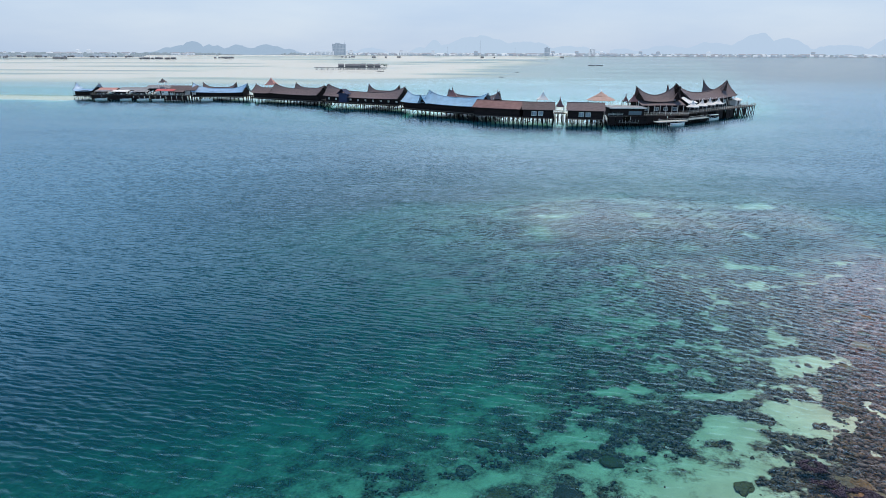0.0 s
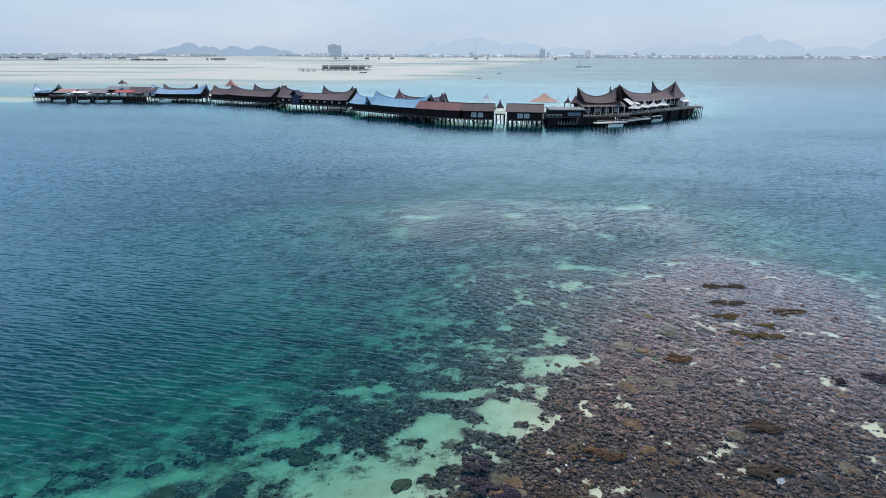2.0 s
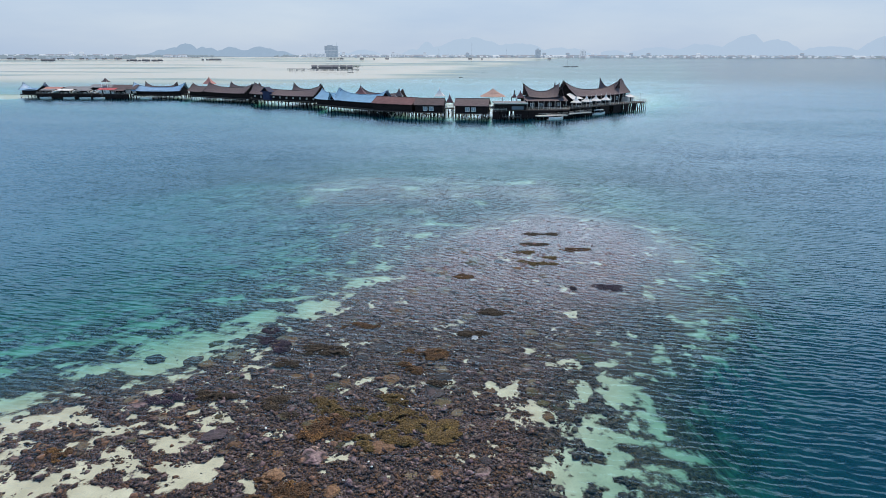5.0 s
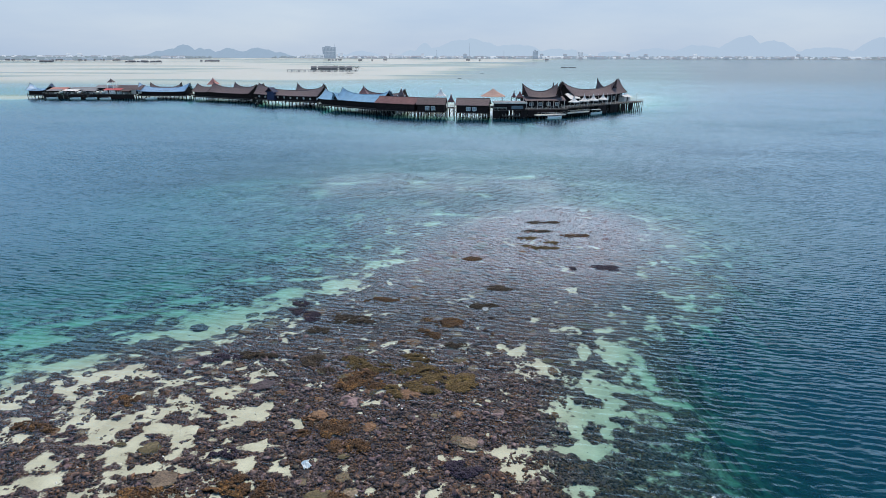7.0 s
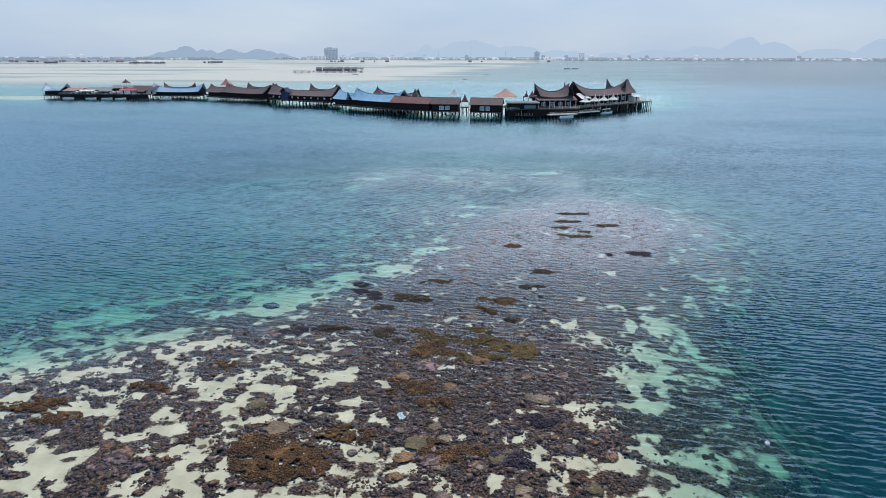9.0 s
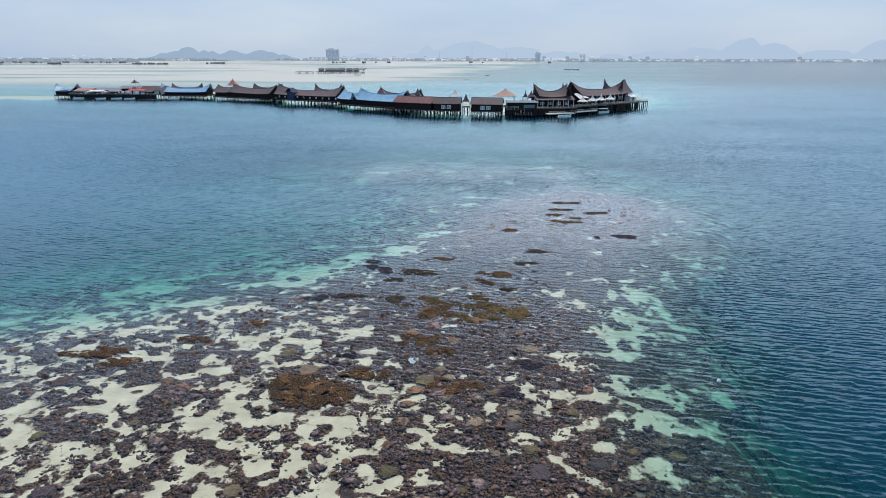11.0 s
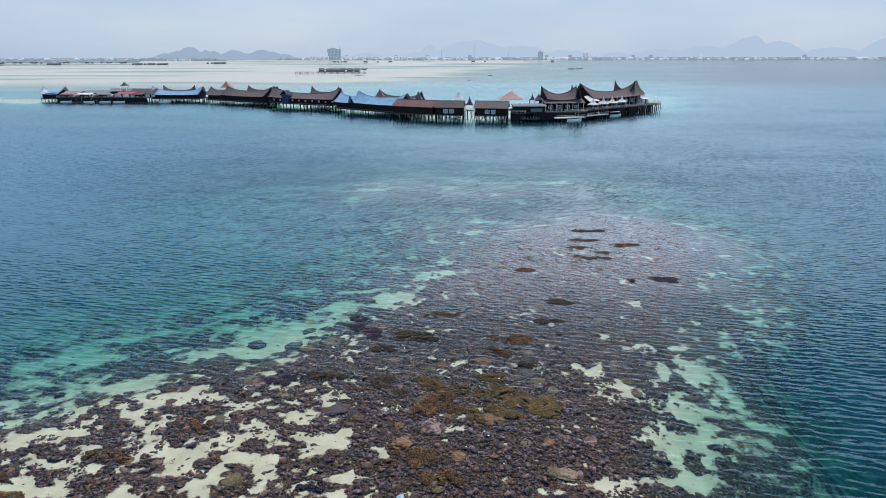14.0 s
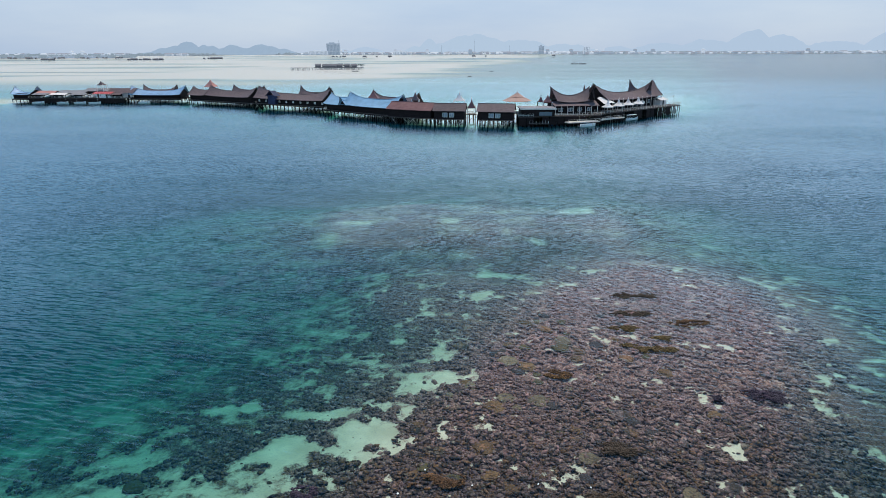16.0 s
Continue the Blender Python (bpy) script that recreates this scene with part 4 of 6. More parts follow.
def slab_tower(name, label, x, y, w, d, storeys, bays, wall=TOWN_GREY):
    e = thing(name, x, y, 2.0, 4)
    h = storeys * 4.2
    part("wall", Geo().box(-w / 2, w / 2, -d / 2, d / 2, 0, h), wall, e)
    for k in range(storeys):
        part("floor_slab", Geo().box(-w / 2 - 0.8, w / 2 + 0.8, -d / 2 - 1.2, -d / 2, k * 4.2 + 3.3, k * 4.2 + 4.2), TOWN_PALE if k % 5 == 4 else wall, e)
        for b in range(bays):
            x0 = -w / 2 + (b + 0.2) * w / bays
            part("window", shared(("hw", name), lambda: Geo().box(0, 0.62 * w / bays, -0.35, 0, 0, 2.2).mesh("window", TOWN_WINDOW)), TOWN_WINDOW, e, at=pose(x0, -d / 2, k * 4.2 + 1.0))
    part("roof_parapet", Geo().box(-w / 2 - 1, w / 2 + 1, -d / 2 - 1, d / 2 + 1, h, h + 2.5), wall, e)
    part("lift_house", Geo().box(-w * 0.3, w * 0.1, -d * 0.3, d * 0.3, h + 2.5, h + 9, 0.6), wall, e)
    return tagged(e, label, "building"), h


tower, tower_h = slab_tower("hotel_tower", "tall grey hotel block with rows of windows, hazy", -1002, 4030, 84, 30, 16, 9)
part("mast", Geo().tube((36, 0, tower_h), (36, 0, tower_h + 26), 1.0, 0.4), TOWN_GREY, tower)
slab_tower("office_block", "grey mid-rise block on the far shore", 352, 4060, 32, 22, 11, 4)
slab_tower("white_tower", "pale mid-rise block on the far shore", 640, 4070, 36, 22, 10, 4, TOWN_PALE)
# its windows glow only by the haze mixed into their colour
slab_tower("glass_hall", "long pale waterfront hall with rows of hazy windows", -1095, 4010, 120, 40, 5, 14, TOWN_PALE)
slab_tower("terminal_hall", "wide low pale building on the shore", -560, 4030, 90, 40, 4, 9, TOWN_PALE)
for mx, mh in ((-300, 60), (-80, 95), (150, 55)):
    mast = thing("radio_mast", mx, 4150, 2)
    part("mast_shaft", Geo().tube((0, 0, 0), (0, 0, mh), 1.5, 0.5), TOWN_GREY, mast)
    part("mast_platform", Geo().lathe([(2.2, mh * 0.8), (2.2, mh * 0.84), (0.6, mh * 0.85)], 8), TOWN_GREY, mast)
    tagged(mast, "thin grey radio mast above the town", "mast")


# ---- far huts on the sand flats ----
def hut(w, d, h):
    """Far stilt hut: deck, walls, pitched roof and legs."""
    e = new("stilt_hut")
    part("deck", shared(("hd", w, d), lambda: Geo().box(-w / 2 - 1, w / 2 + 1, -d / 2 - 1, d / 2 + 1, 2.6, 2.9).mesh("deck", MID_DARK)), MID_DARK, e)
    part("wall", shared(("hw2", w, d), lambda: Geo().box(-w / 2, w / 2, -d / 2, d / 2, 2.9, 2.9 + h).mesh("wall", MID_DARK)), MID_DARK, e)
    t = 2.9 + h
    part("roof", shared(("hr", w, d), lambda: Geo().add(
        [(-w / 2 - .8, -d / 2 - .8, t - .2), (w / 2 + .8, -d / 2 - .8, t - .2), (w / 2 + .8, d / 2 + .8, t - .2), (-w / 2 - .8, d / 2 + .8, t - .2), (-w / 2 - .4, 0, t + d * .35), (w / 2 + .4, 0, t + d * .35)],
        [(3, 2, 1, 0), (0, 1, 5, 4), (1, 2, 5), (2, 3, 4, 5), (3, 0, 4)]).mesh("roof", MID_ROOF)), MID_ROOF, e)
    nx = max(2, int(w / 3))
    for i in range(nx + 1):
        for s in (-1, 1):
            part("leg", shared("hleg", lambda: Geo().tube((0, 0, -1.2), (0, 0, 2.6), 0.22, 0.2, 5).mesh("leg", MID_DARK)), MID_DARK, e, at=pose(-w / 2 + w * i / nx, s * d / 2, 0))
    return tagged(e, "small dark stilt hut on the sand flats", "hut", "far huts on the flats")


def far_huts():
    r = random.Random(5)
    makes = [hut(9, 6, 2.6), hut(14, 7, 2.8), hut(6, 5, 2.4)]
    spots = [(-1480, 1300), (-1465, 1302), (-1450, 1296), (-1437, 1299), (-1370, 1290), (-1915, 1950), (-1900, 1950)]
    spots += [(-1700 + 22 * i, 1965 + r.uniform(-6, 6)) for i in range(4)]
    spots += [(-1060 + 13 * i, 1800 + r.uniform(-6, 6)) for i in range(9)] + [(-1330 + 14 * i, 1800) for i in range(3)]
    spots += [(-930 + 14 * i, 2030 + r.uniform(-6, 6)) for i in range(5)] + [(-610 + 15 * i, 2500) for i in range(4)] + [(-470, 2450), (-430, 2500), (-380, 2520), (-40, 2600), (10, 2600), (300, 2700)]
    spots += [(-2150 + 24 * i + r.uniform(-12, 12), 2250 + r.uniform(-60, 60)) for i in range(34)]
    for i, (x, y) in enumerate(spots):
        k = r.randrange(3)
        m = pose(x, y, 0, 0, 0, r.uniform(-20, 20))
        if i < 3:
            makes[i].matrix_basis = m
        else:
            copy_thing(makes[k], m)


far_huts()


def crown_tree(name, x, y, h, seed, leaf=MID_LEAF, base=0.0):
    r = random.Random(seed)
    e = thing(name, x, y, base)
    part("trunk", Geo().tube((0, 0, 0), (r.uniform(-.3, .3), 0, h * 0.55), 0.22, 0.12).tube((0, 0, h * 0.4), (0.9, 0.3, h * 0.7), 0.1, 0.05).tube((0, 0, h * 0.45), (-0.8, -0.3, h * 0.72), 0.1, 0.05), MID_DARK, e)
    g = Geo()
    for _ in range(150):
        a, b, c = r.gauss(0, 0.30 * h), r.gauss(0, 0.30 * h), h * (0.7 + r.gauss(0, 0.14))
        s = r.uniform(0.4, 1.0)
        g.add([(a + s * r.uniform(-1, 1), b + s * r.uniform(-1, 1), c + s * r.uniform(-.6, .6)) for _ in range(4)], [(0, 1, 2), (0, 2, 3), (0, 3, 1), (1, 3, 2)])
    part("crown", g, leaf, e)
    return tagged(e, "small leafy tree among the far huts", "tree", "trees of the far stilt islet")


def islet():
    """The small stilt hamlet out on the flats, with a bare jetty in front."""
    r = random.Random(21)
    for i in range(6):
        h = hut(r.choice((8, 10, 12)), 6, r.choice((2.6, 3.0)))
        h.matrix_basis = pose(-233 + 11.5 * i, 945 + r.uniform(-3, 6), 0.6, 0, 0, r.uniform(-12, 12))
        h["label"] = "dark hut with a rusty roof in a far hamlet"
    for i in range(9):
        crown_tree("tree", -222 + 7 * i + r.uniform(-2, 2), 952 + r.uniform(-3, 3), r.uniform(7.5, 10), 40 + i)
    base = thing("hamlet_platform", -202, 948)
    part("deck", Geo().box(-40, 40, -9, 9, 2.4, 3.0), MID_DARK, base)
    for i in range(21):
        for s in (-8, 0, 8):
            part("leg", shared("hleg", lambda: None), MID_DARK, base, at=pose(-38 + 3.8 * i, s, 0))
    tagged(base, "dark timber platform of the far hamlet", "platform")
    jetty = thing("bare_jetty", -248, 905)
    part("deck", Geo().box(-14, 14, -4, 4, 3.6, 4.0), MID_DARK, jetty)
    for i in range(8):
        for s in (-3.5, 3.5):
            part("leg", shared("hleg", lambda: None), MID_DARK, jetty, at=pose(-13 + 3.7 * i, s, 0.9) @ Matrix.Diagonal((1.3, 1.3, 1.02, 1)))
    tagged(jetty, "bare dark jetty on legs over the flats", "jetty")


islet()


def skiff(x, y, turn, pole=0.0, size=1.0):
    e = thing("small_boat", x, y, 0, turn)
    hull = [[(-3.2 + 0.8 * i, s * (0.75 * math.sin(math.pi * min(1, 0.16 + i / 9)) ** 0.6), 0.55 + 0.05 * (i - 4) ** 2 / 4) for i in range(9)] for s in (-1, -0.7, 0, 0.7, 1)]
    for row, z in zip(hull, (0, -.5, -.62, -.5, 0)):
        for i, p in enumerate(row):
            row[i] = (p[0] * size, p[1] * size, (p[2] + z) * size)
    part("hull", Geo().grid(hull, 0.06), MID_DARK, e)
    part("thwart", Geo().box(-0.6 * size, -0.3 * size, -0.6 * size, 0.6 * size, 0.42 * size, 0.48 * size), MID_DARK, e)
    if pole:
        part("mast", Geo().tube((0.5, 0, 0.3), (0.5, 0, pole), 0.2, 0.1), MID_DARK, e)
    tagged(e, "small dark boat moored off the flats", "boat")


skiff(205, 1290, 10, 14, 2.2), skiff(222, 1296, -10, 0, 2.2), skiff(36, 860, 20, 0, 0.8), skiff(-155, 860, 8, 0, 1.5), skiff(12, 690, 0, 0, 0.7)


# ---- stilt village ----
def post_mesh(h, r=0.13, mat=None):
    mat = mat or POST
    return shared(("post", round(h, 1), r, mat.name), lambda: Geo().tube((0, 0, -3.2), (0, 0, h), r * 1.15, r, 6).mesh("stilt", mat))


def stilts(e, x0, x1, y0, y1, h, gap=2.4, rows=3, seed=0, mat=None, cross=True, r=0.13):
    """Posts in the sea under a deck, leaning a little, with cross braces along the front and sides."""
    rd = random.Random(seed)
    n = max(1, round((x1 - x0) / gap))
    for k in range(rows):
        y = y0 + (y1 - y0) * k / max(1, rows - 1)
        for i in range(n + 1):
            x = x0 + (x1 - x0) * i / n
            part("stilt", post_mesh(h, r, mat), mat or POST, e, at=pose(x + rd.uniform(-.15, .15), y + rd.uniform(-.15, .15), 0, rd.uniform(-2, 2), rd.uniform(-2.5, 2.5), 0))
            if cross and i < n and k in (0, rows - 1) and rd.random() < 0.9:
                w = (x1 - x0) / n
                up = rd.random() < 0.5
                wood = mat or (PALE_POST if rd.random() < 0.5 else POST)
                part("brace", shared(("brace", round(w, 1), round(h, 1), up, wood.name), lambda: Geo().tube((0, 0, 0.2 if up else h - 0.3), (w, 0, h - 0.3 if up else 0.2), 0.09, 0.09, 4).mesh("brace", wood)), wood, e, at=pose(x, y - 0.18, 0))


def window(e, x, y, z, w=1.3, h=1.2, side=-1, pane=None):
    f = part("window", shared(("wf", w, h), lambda: Geo().box(-w / 2, w / 2, -0.09, 0.0, 0, 0.1).box(-w / 2, w / 2, -0.09, 0, h - 0.1, h).box(-w / 2, -w / 2 + 0.1, -0.09, 0, 0.1, h - 0.1).box(w / 2 - 0.1, w / 2, -0.09, 0, 0.1, h - 0.1).box(-0.05, 0.05, -0.09, 0, 0.1, h - 0.1).mesh("window", WHITE)), WHITE, e, at=pose(x, y, z, 0, 0, 0 if side < 0 else 180))
    part("pane", shared(("wp", w, h, (pane or GLASS).name), lambda: Geo().box(-w / 2 + 0.1, w / 2 - 0.1, -0.04, -0.004, 0.1, h - 0.1).mesh("pane", pane or GLASS)), pane or GLASS, f)


def saddle_rows(L, W, z_eave, z_mid, z_horn, side, over, lift, cols=19, steps=6, power=2.4):
    """One slope of a saddle-backed roof: the ridge sweeps up to a horn at each end and juts out past the eaves."""
    rows = []
    for k in range(steps):
        v = k / (steps - 1)
        row = []
        for j in range(cols):
            s = -1 + 2 * j / (cols - 1)
            ridge_z = z_mid + (z_horn - z_mid) * abs(s) ** power
            eave_z = z_eave + lift * abs(s) ** power
            x = s * (L / 2 + over * v)
            z = eave_z + (ridge_z - eave_z) * (v ** 1.25)
            row.append((x, side * W / 2 * (1 - v) ** 0.95 if v < 1 else side * 0.02, z + 0.03 * math.sin(j * 2.3 + k)))
        rows.append(row)
    return rows if side < 0 else [r[::-1] for r in rows]


def saddle_roof(e, L, W, z_eave, z_mid, z_horn, mat, cx=0.0, cy=0.0, turn=0.0, over=1.4, lift=0.5, gable=None, label="", power=2.4):
    m = pose(cx, cy, 0, 0, 0, turn)
    for side in (-1, 1):
        part("roof_slope", Geo().grid(saddle_rows(L, W, z_eave, z_mid, z_horn, side, over, lift, power=power), 0.16), mat, e, label, at=m)
    cols = 19
    ridge_pts = [Vector(((-1 + 2 * j / (cols - 1)) * (L / 2 + over), 0, z_mid + (z_horn - z_mid) * abs(-1 + 2 * j / (cols - 1)) ** power + 0.1)) for j in range(cols)]
    part("ridge_cap", Geo().sweep(ridge_pts, 0.14), mat, e, at=m)
    for s in (-1, 1):
        x = s * (L / 2 - 0.5)
        t = abs(x / (L / 2)) ** power
        top = z_mid + (z_horn - z_mid) * t * 0.8 - 0.3
        base = z_eave + lift * t - 0.1
        w = W / 2 - 0.25
        g = Geo()
        g.add([(x - .07, -w, base), (x - .07, w, base), (x - .07, w * .45, base + (top - base) * .45), (x - .07, 0, top), (x - .07, -w * .45, base + (top - base) * .45),
               (x + .07, -w, base), (x + .07, w, base), (x + .07, w * .45, base + (top - base) * .45), (x + .07, 0, top), (x + .07, -w * .45, base + (top - base) * .45)],
              [(0, 1, 2, 3, 4), (9, 8, 7, 6, 5), (0, 5, 6, 1), (1, 6, 7, 2), (2, 7, 8, 3), (3, 8, 9, 4), (4, 9, 5, 0)])
        part("gable", g, gable or TIMBER, e, at=m)
        b = Geo()
        for sy in (-1, 1):
            b.tube((s * (L / 2 + 0.1), sy * W / 2, z_eave + lift), (s * (L / 2 + over * .5), sy * W * .2, z_eave + lift + (z_horn - z_eave - lift) * .5), 0.12, 0.12, 4)
            b.tube((s * (L / 2 + over * .5), sy * W * .2, z_eave + lift + (z_horn - z_eave - lift) * .5), (s * (L / 2 + over + .25), 0, z_horn + .35), 0.12, 0.08, 4)
        part("barge_board", b, gable or TIMBER, e, at=m)


def gable_roof(e, L, W, z_eave, z_ridge, mat, over=0.6, cy=0.0, cx=0.0, gable=None):
    for side in (-1, 1):
        rows = [[(cx + (-1 + 2 * j / 12) * (L / 2 + over), cy + side * (W / 2 + over) * (1 - k / 4), z_eave - 0.25 + (z_ridge - z_eave + 0.25) * k / 4 + 0.04 * math.sin(j * 1.9 + k * 2.1)) for j in range(13)] for k in range(5)]
        part("roof_slope", Geo().grid(rows if side < 0 else [r[::-1] for r in rows], 0.12), mat, e)
    part("ridge_cap", Geo().tube((cx - L / 2 - over, cy, z_ridge + .05), (cx + L / 2 + over, cy, z_ridge + .05), 0.13, 0.13, 6), mat, e)
    for s in (-1, 1):
        x = cx + s * L / 2
        part("gable", Geo().add([(x - .06, cy - W / 2, z_eave - .1), (x - .06, cy + W / 2, z_eave - .1), (x - .06, cy, z_ridge - .2), (x + .06, cy - W / 2, z_eave - .1), (x + .06, cy + W / 2, z_eave - .1), (x + .06, cy, z_ridge - .2)],
                                [(0, 1, 2), (5, 4, 3), (0, 3, 4, 1), (1, 4, 5, 2), (2, 5, 3, 0)]), gable or TIMBER, e)


def walls(e, x0, x1, y0, y1, z0, z1, mat=None, t=0.15):
    mat = mat or TIMBER
    part("wall", Geo().box(x0, x1, y0, y0 + t, z0, z1), mat, e)
    part("wall", Geo().box(x0, x1, y1 - t, y1, z0, z1), mat, e)
    part("wall", Geo().box(x0, x0 + t, y0 + t, y1 - t, z0, z1), mat, e)
    part("wall", Geo().box(x1 - t, x1, y0 + t, y1 - t, z0, z1), mat, e)


def railing(e, a, b, z, mat=None, gap=1.6, h=1.0):
    a, b = Vector((*a, z)), Vector((*b, z))
    n = max(1, round((b - a).length / gap))
    mat = mat or PALE_POST
    for i in range(n + 1):
        p = a.lerp(b, i / n)
        part("rail_post", shared(("rp", h, mat.name), lambda: Geo().box(-.05, .05, -.05, .05, 0, h).mesh("rail_post", mat)), mat, e, at=pose(*p))
    for k in (0.45, 0.95):
        part("rail", Geo().tube(a + Vector((0, 0, h * k)), b + Vector((0, 0, h * k)), 0.05, 0.05, 4), mat, e)


def frame_of(fl, fr):
    """Place and turn of a house whose front runs from fl to fr; its length."""
    a, b = Vector(fl), Vector(fr)
    c = (a + b) / 2
    return c.x, c.y, math.degrees(math.atan2(b.y - a.y, b.x - a.x)), (b - a).length


def horned_house(name, label, fl, fr, W, deck, eave, mid, horn, roof=SHINGLE, split=None, rear=0.0, dormer=None, seed=0, windows=True, right_roof=None, rear_mat=None, rear_span=(0.1, 0.75)):
    """Long house on stilts with saddle roofs; split: share of the front under the first roof; dormer: place of a front gable."""
    x, y, turn, L = frame_of(fl, fr)
    e = thing(name, x, y, 0, turn)
    part("deck", Geo().box(-L / 2, L / 2, 0, W + 1, deck - 0.3, deck), DECK, e)
    stilts(e, -L / 2 + .3, L / 2 - .3, 0.2, W + .6, deck - .3, 2.5, 3, seed)
    for i in range(3):
        part("joist", Geo().box(-L / 2, L / 2, 0.1 + i * (W + .6) / 2, 0.3 + i * (W + .6) / 2, deck - 0.6, deck - 0.3), POST, e)
    walls(e, -L / 2 + 0.6, L / 2 - 0.6, 1.2, W - 0.4, deck, eave + 0.3)
    spans = [(-L / 2, L / 2)] if not split else [(-L / 2, -L / 2 + L * split), (-L / 2 + L * split, L / 2)]
    for i, (a, b) in enumerate(spans):
        saddle_roof(e, b - a - 0.4, W + 1.4, eave - (0 if i else .15), mid - (0 if i else .2), horn - (0 if i or not split else 0.8), right_roof if i and right_roof else roof, (a + b) / 2, W / 2 + 0.2, 0, 0.9, 0.35, power=3.2)
    if rear:
        a, b = (-L / 2 + L * s for s in rear_span)
        saddle_roof(e, b - a, W * 0.8, eave, mid - .3, horn - .2, rear_mat or SHINGLE, (a + b) / 2, W + rear, 0, 0.9, 0.3, power=4.0)
        walls(e, a + .6, b - .6, W + rear - W * .35, W + rear + W * .35, deck, eave)
        part("rear_deck", Geo().box(a, b, W + 1.01, W + rear + W * .45, deck - .3, deck), DECK, e)
        stilts(e, a + .4, b - .4, W + 1.6, W + rear + W * .4, deck - .3, 3.5, 2, seed + 5, cross=False)
    if dormer is not None:
        saddle_roof(e, 4.2, 4.4, eave - .1, mid - 1.0, mid + 0.5, roof, -L / 2 + L * dormer, 1.2, 90, 0.7, 0.2)
    if windows:
        n = int(L / 4.2)
        for i in range(n):
            window(e, -L / 2 + (i + 0.6) * L / n, 1.2, deck + 0.9, 1.0, 0.9, pane=PANE_LIGHT if (i * 7 + seed) % 3 == 0 else GLASS)
    railing(e, (-L / 2 + .2, 0.1), (L / 2 - .2, 0.1), deck, POST, 2.2)
    return tagged(e, label, "stilt house")


def chalet(name, label, fl, fr, W, deck, eave, ridge_z, roof, seed=0, panes=2):
    x, y, turn, L = frame_of(fl, fr)
    e = thing(name, x, y, 0, turn)
    part("deck", Geo().box(-L / 2, L / 2, 0, W, deck - .3, deck), DECK, e)
    stilts(e, -L / 2 + .3, L / 2 - .3, 0.3, W - .3, deck - .3, 2.0, 3, seed)
    walls(e, -L / 2 + .2, L / 2 - .2, 0.6, W - .3, deck, eave + .1)
    gable_roof(e, L - .4, W - .4, eave, ridge_z, roof, 0.6, W / 2 + .1)
    for i in range(panes):
        window(e, (i - (panes - 1) / 2) * 2.6 + (-.3), 0.6, deck + .7, 1.9, 1.7, pane=PANE_LIGHT)
    for i in range(int(L / 3)):
        part("wall_batten", shared("batten", lambda: Geo().box(-.06, .06, -.05, 0, 0, 2.3).mesh("wall_batten", TIMBER)), TIMBER, e, at=pose(-L / 2 + 1 + 3 * i, 0.6, deck))
    return tagged(e, label, "stilt house", "chalets of the stilt village")


def pagoda(name, label, x, y, deck, eave, top, r, roof, sides=4, post=WHITE, tiers=1, deck_mat=None, finial=True, to_sea=True):
    """Open pavilion with a flared pointed roof on slim posts."""
    e = thing(name, x, y)
    k = r * 0.72
    if to_sea:
        for sx in (-1, 1):
            for sy in (-1, 1):
                part("stilt", post_mesh(deck - .2, 0.12, PALE_POST), PALE_POST, e, at=pose(sx * k, sy * k, 0))
        part("deck", Geo().box(-k - .3, k + .3, -k - .3, k + .3, deck - .2, deck), DECK, e)
    for sx in (-1, 1):
        for sy in (-1, 1):
            part("post", Geo().box(-.1, .1, -.1, .1, deck, eave + .2), post, e, at=pose(sx * k, sy * k, 0))
    for a, b in (((-k, -k), (k, -k)), ((-k, k), (k, k)), ((-k, -k), (-k, k)), ((k, -k), (k, k))):
        part("rail", Geo().tube((*a, deck + .9), (*b, deck + .9), 0.05, 0.05, 4), post, e)
    h = top - eave
    prof = [(r, eave), (r * .62, eave + h * .28), (r * .34, eave + h * .55), (r * .12, eave + h * .85), (0.03, top)] if tiers == 1 else \
           [(r, eave), (r * .55, eave + h * .38), (r * .42, eave + h * .42), (r * .5, eave + h * .44), (r * .2, eave + h * .75), (0.03, top)]
    part("roof", Geo().lathe([(r * .96, eave - .12)] + prof, sides, 0.5 if sides == 4 else 0), roof, e)
    if finial:
        part("finial", Geo().lathe([(0.1, top - .2), (0.22, top + .15), (0.08, top + .35), (0.02, top + .9)], 8), post, e)
    return tagged(e, label, "pavilion")


def parasol_tent(x, y, z, r=2.6, h=2.6):
    e = thing("canvas_tent", x, y, z)
    for i in range(4):
        a = math.pi / 4 + i * math.pi / 2
        part("pole", Geo().tube((r * .85 * math.cos(a), r * .85 * math.sin(a), 0), (r * .85 * math.cos(a), r * .85 * math.sin(a), 2.1), 0.05, 0.05, 5), STEEL, e)
    part("canopy", Geo().lathe([(r, 1.95), (r, 2.15), (r * .55, 2.1 + h * .22), (r * .25, 2.1 + h * .5), (0.06, 2.1 + h)], 8), CANVAS, e)
    part("finial", Geo().tube((0, 0, 2.05 + h), (0, 0, 2.6 + h), 0.05, 0.02, 5), WHITE, e)
    return tagged(e, "peaked white canvas tent on a timber terrace", "tent", "canvas tents on the terrace")


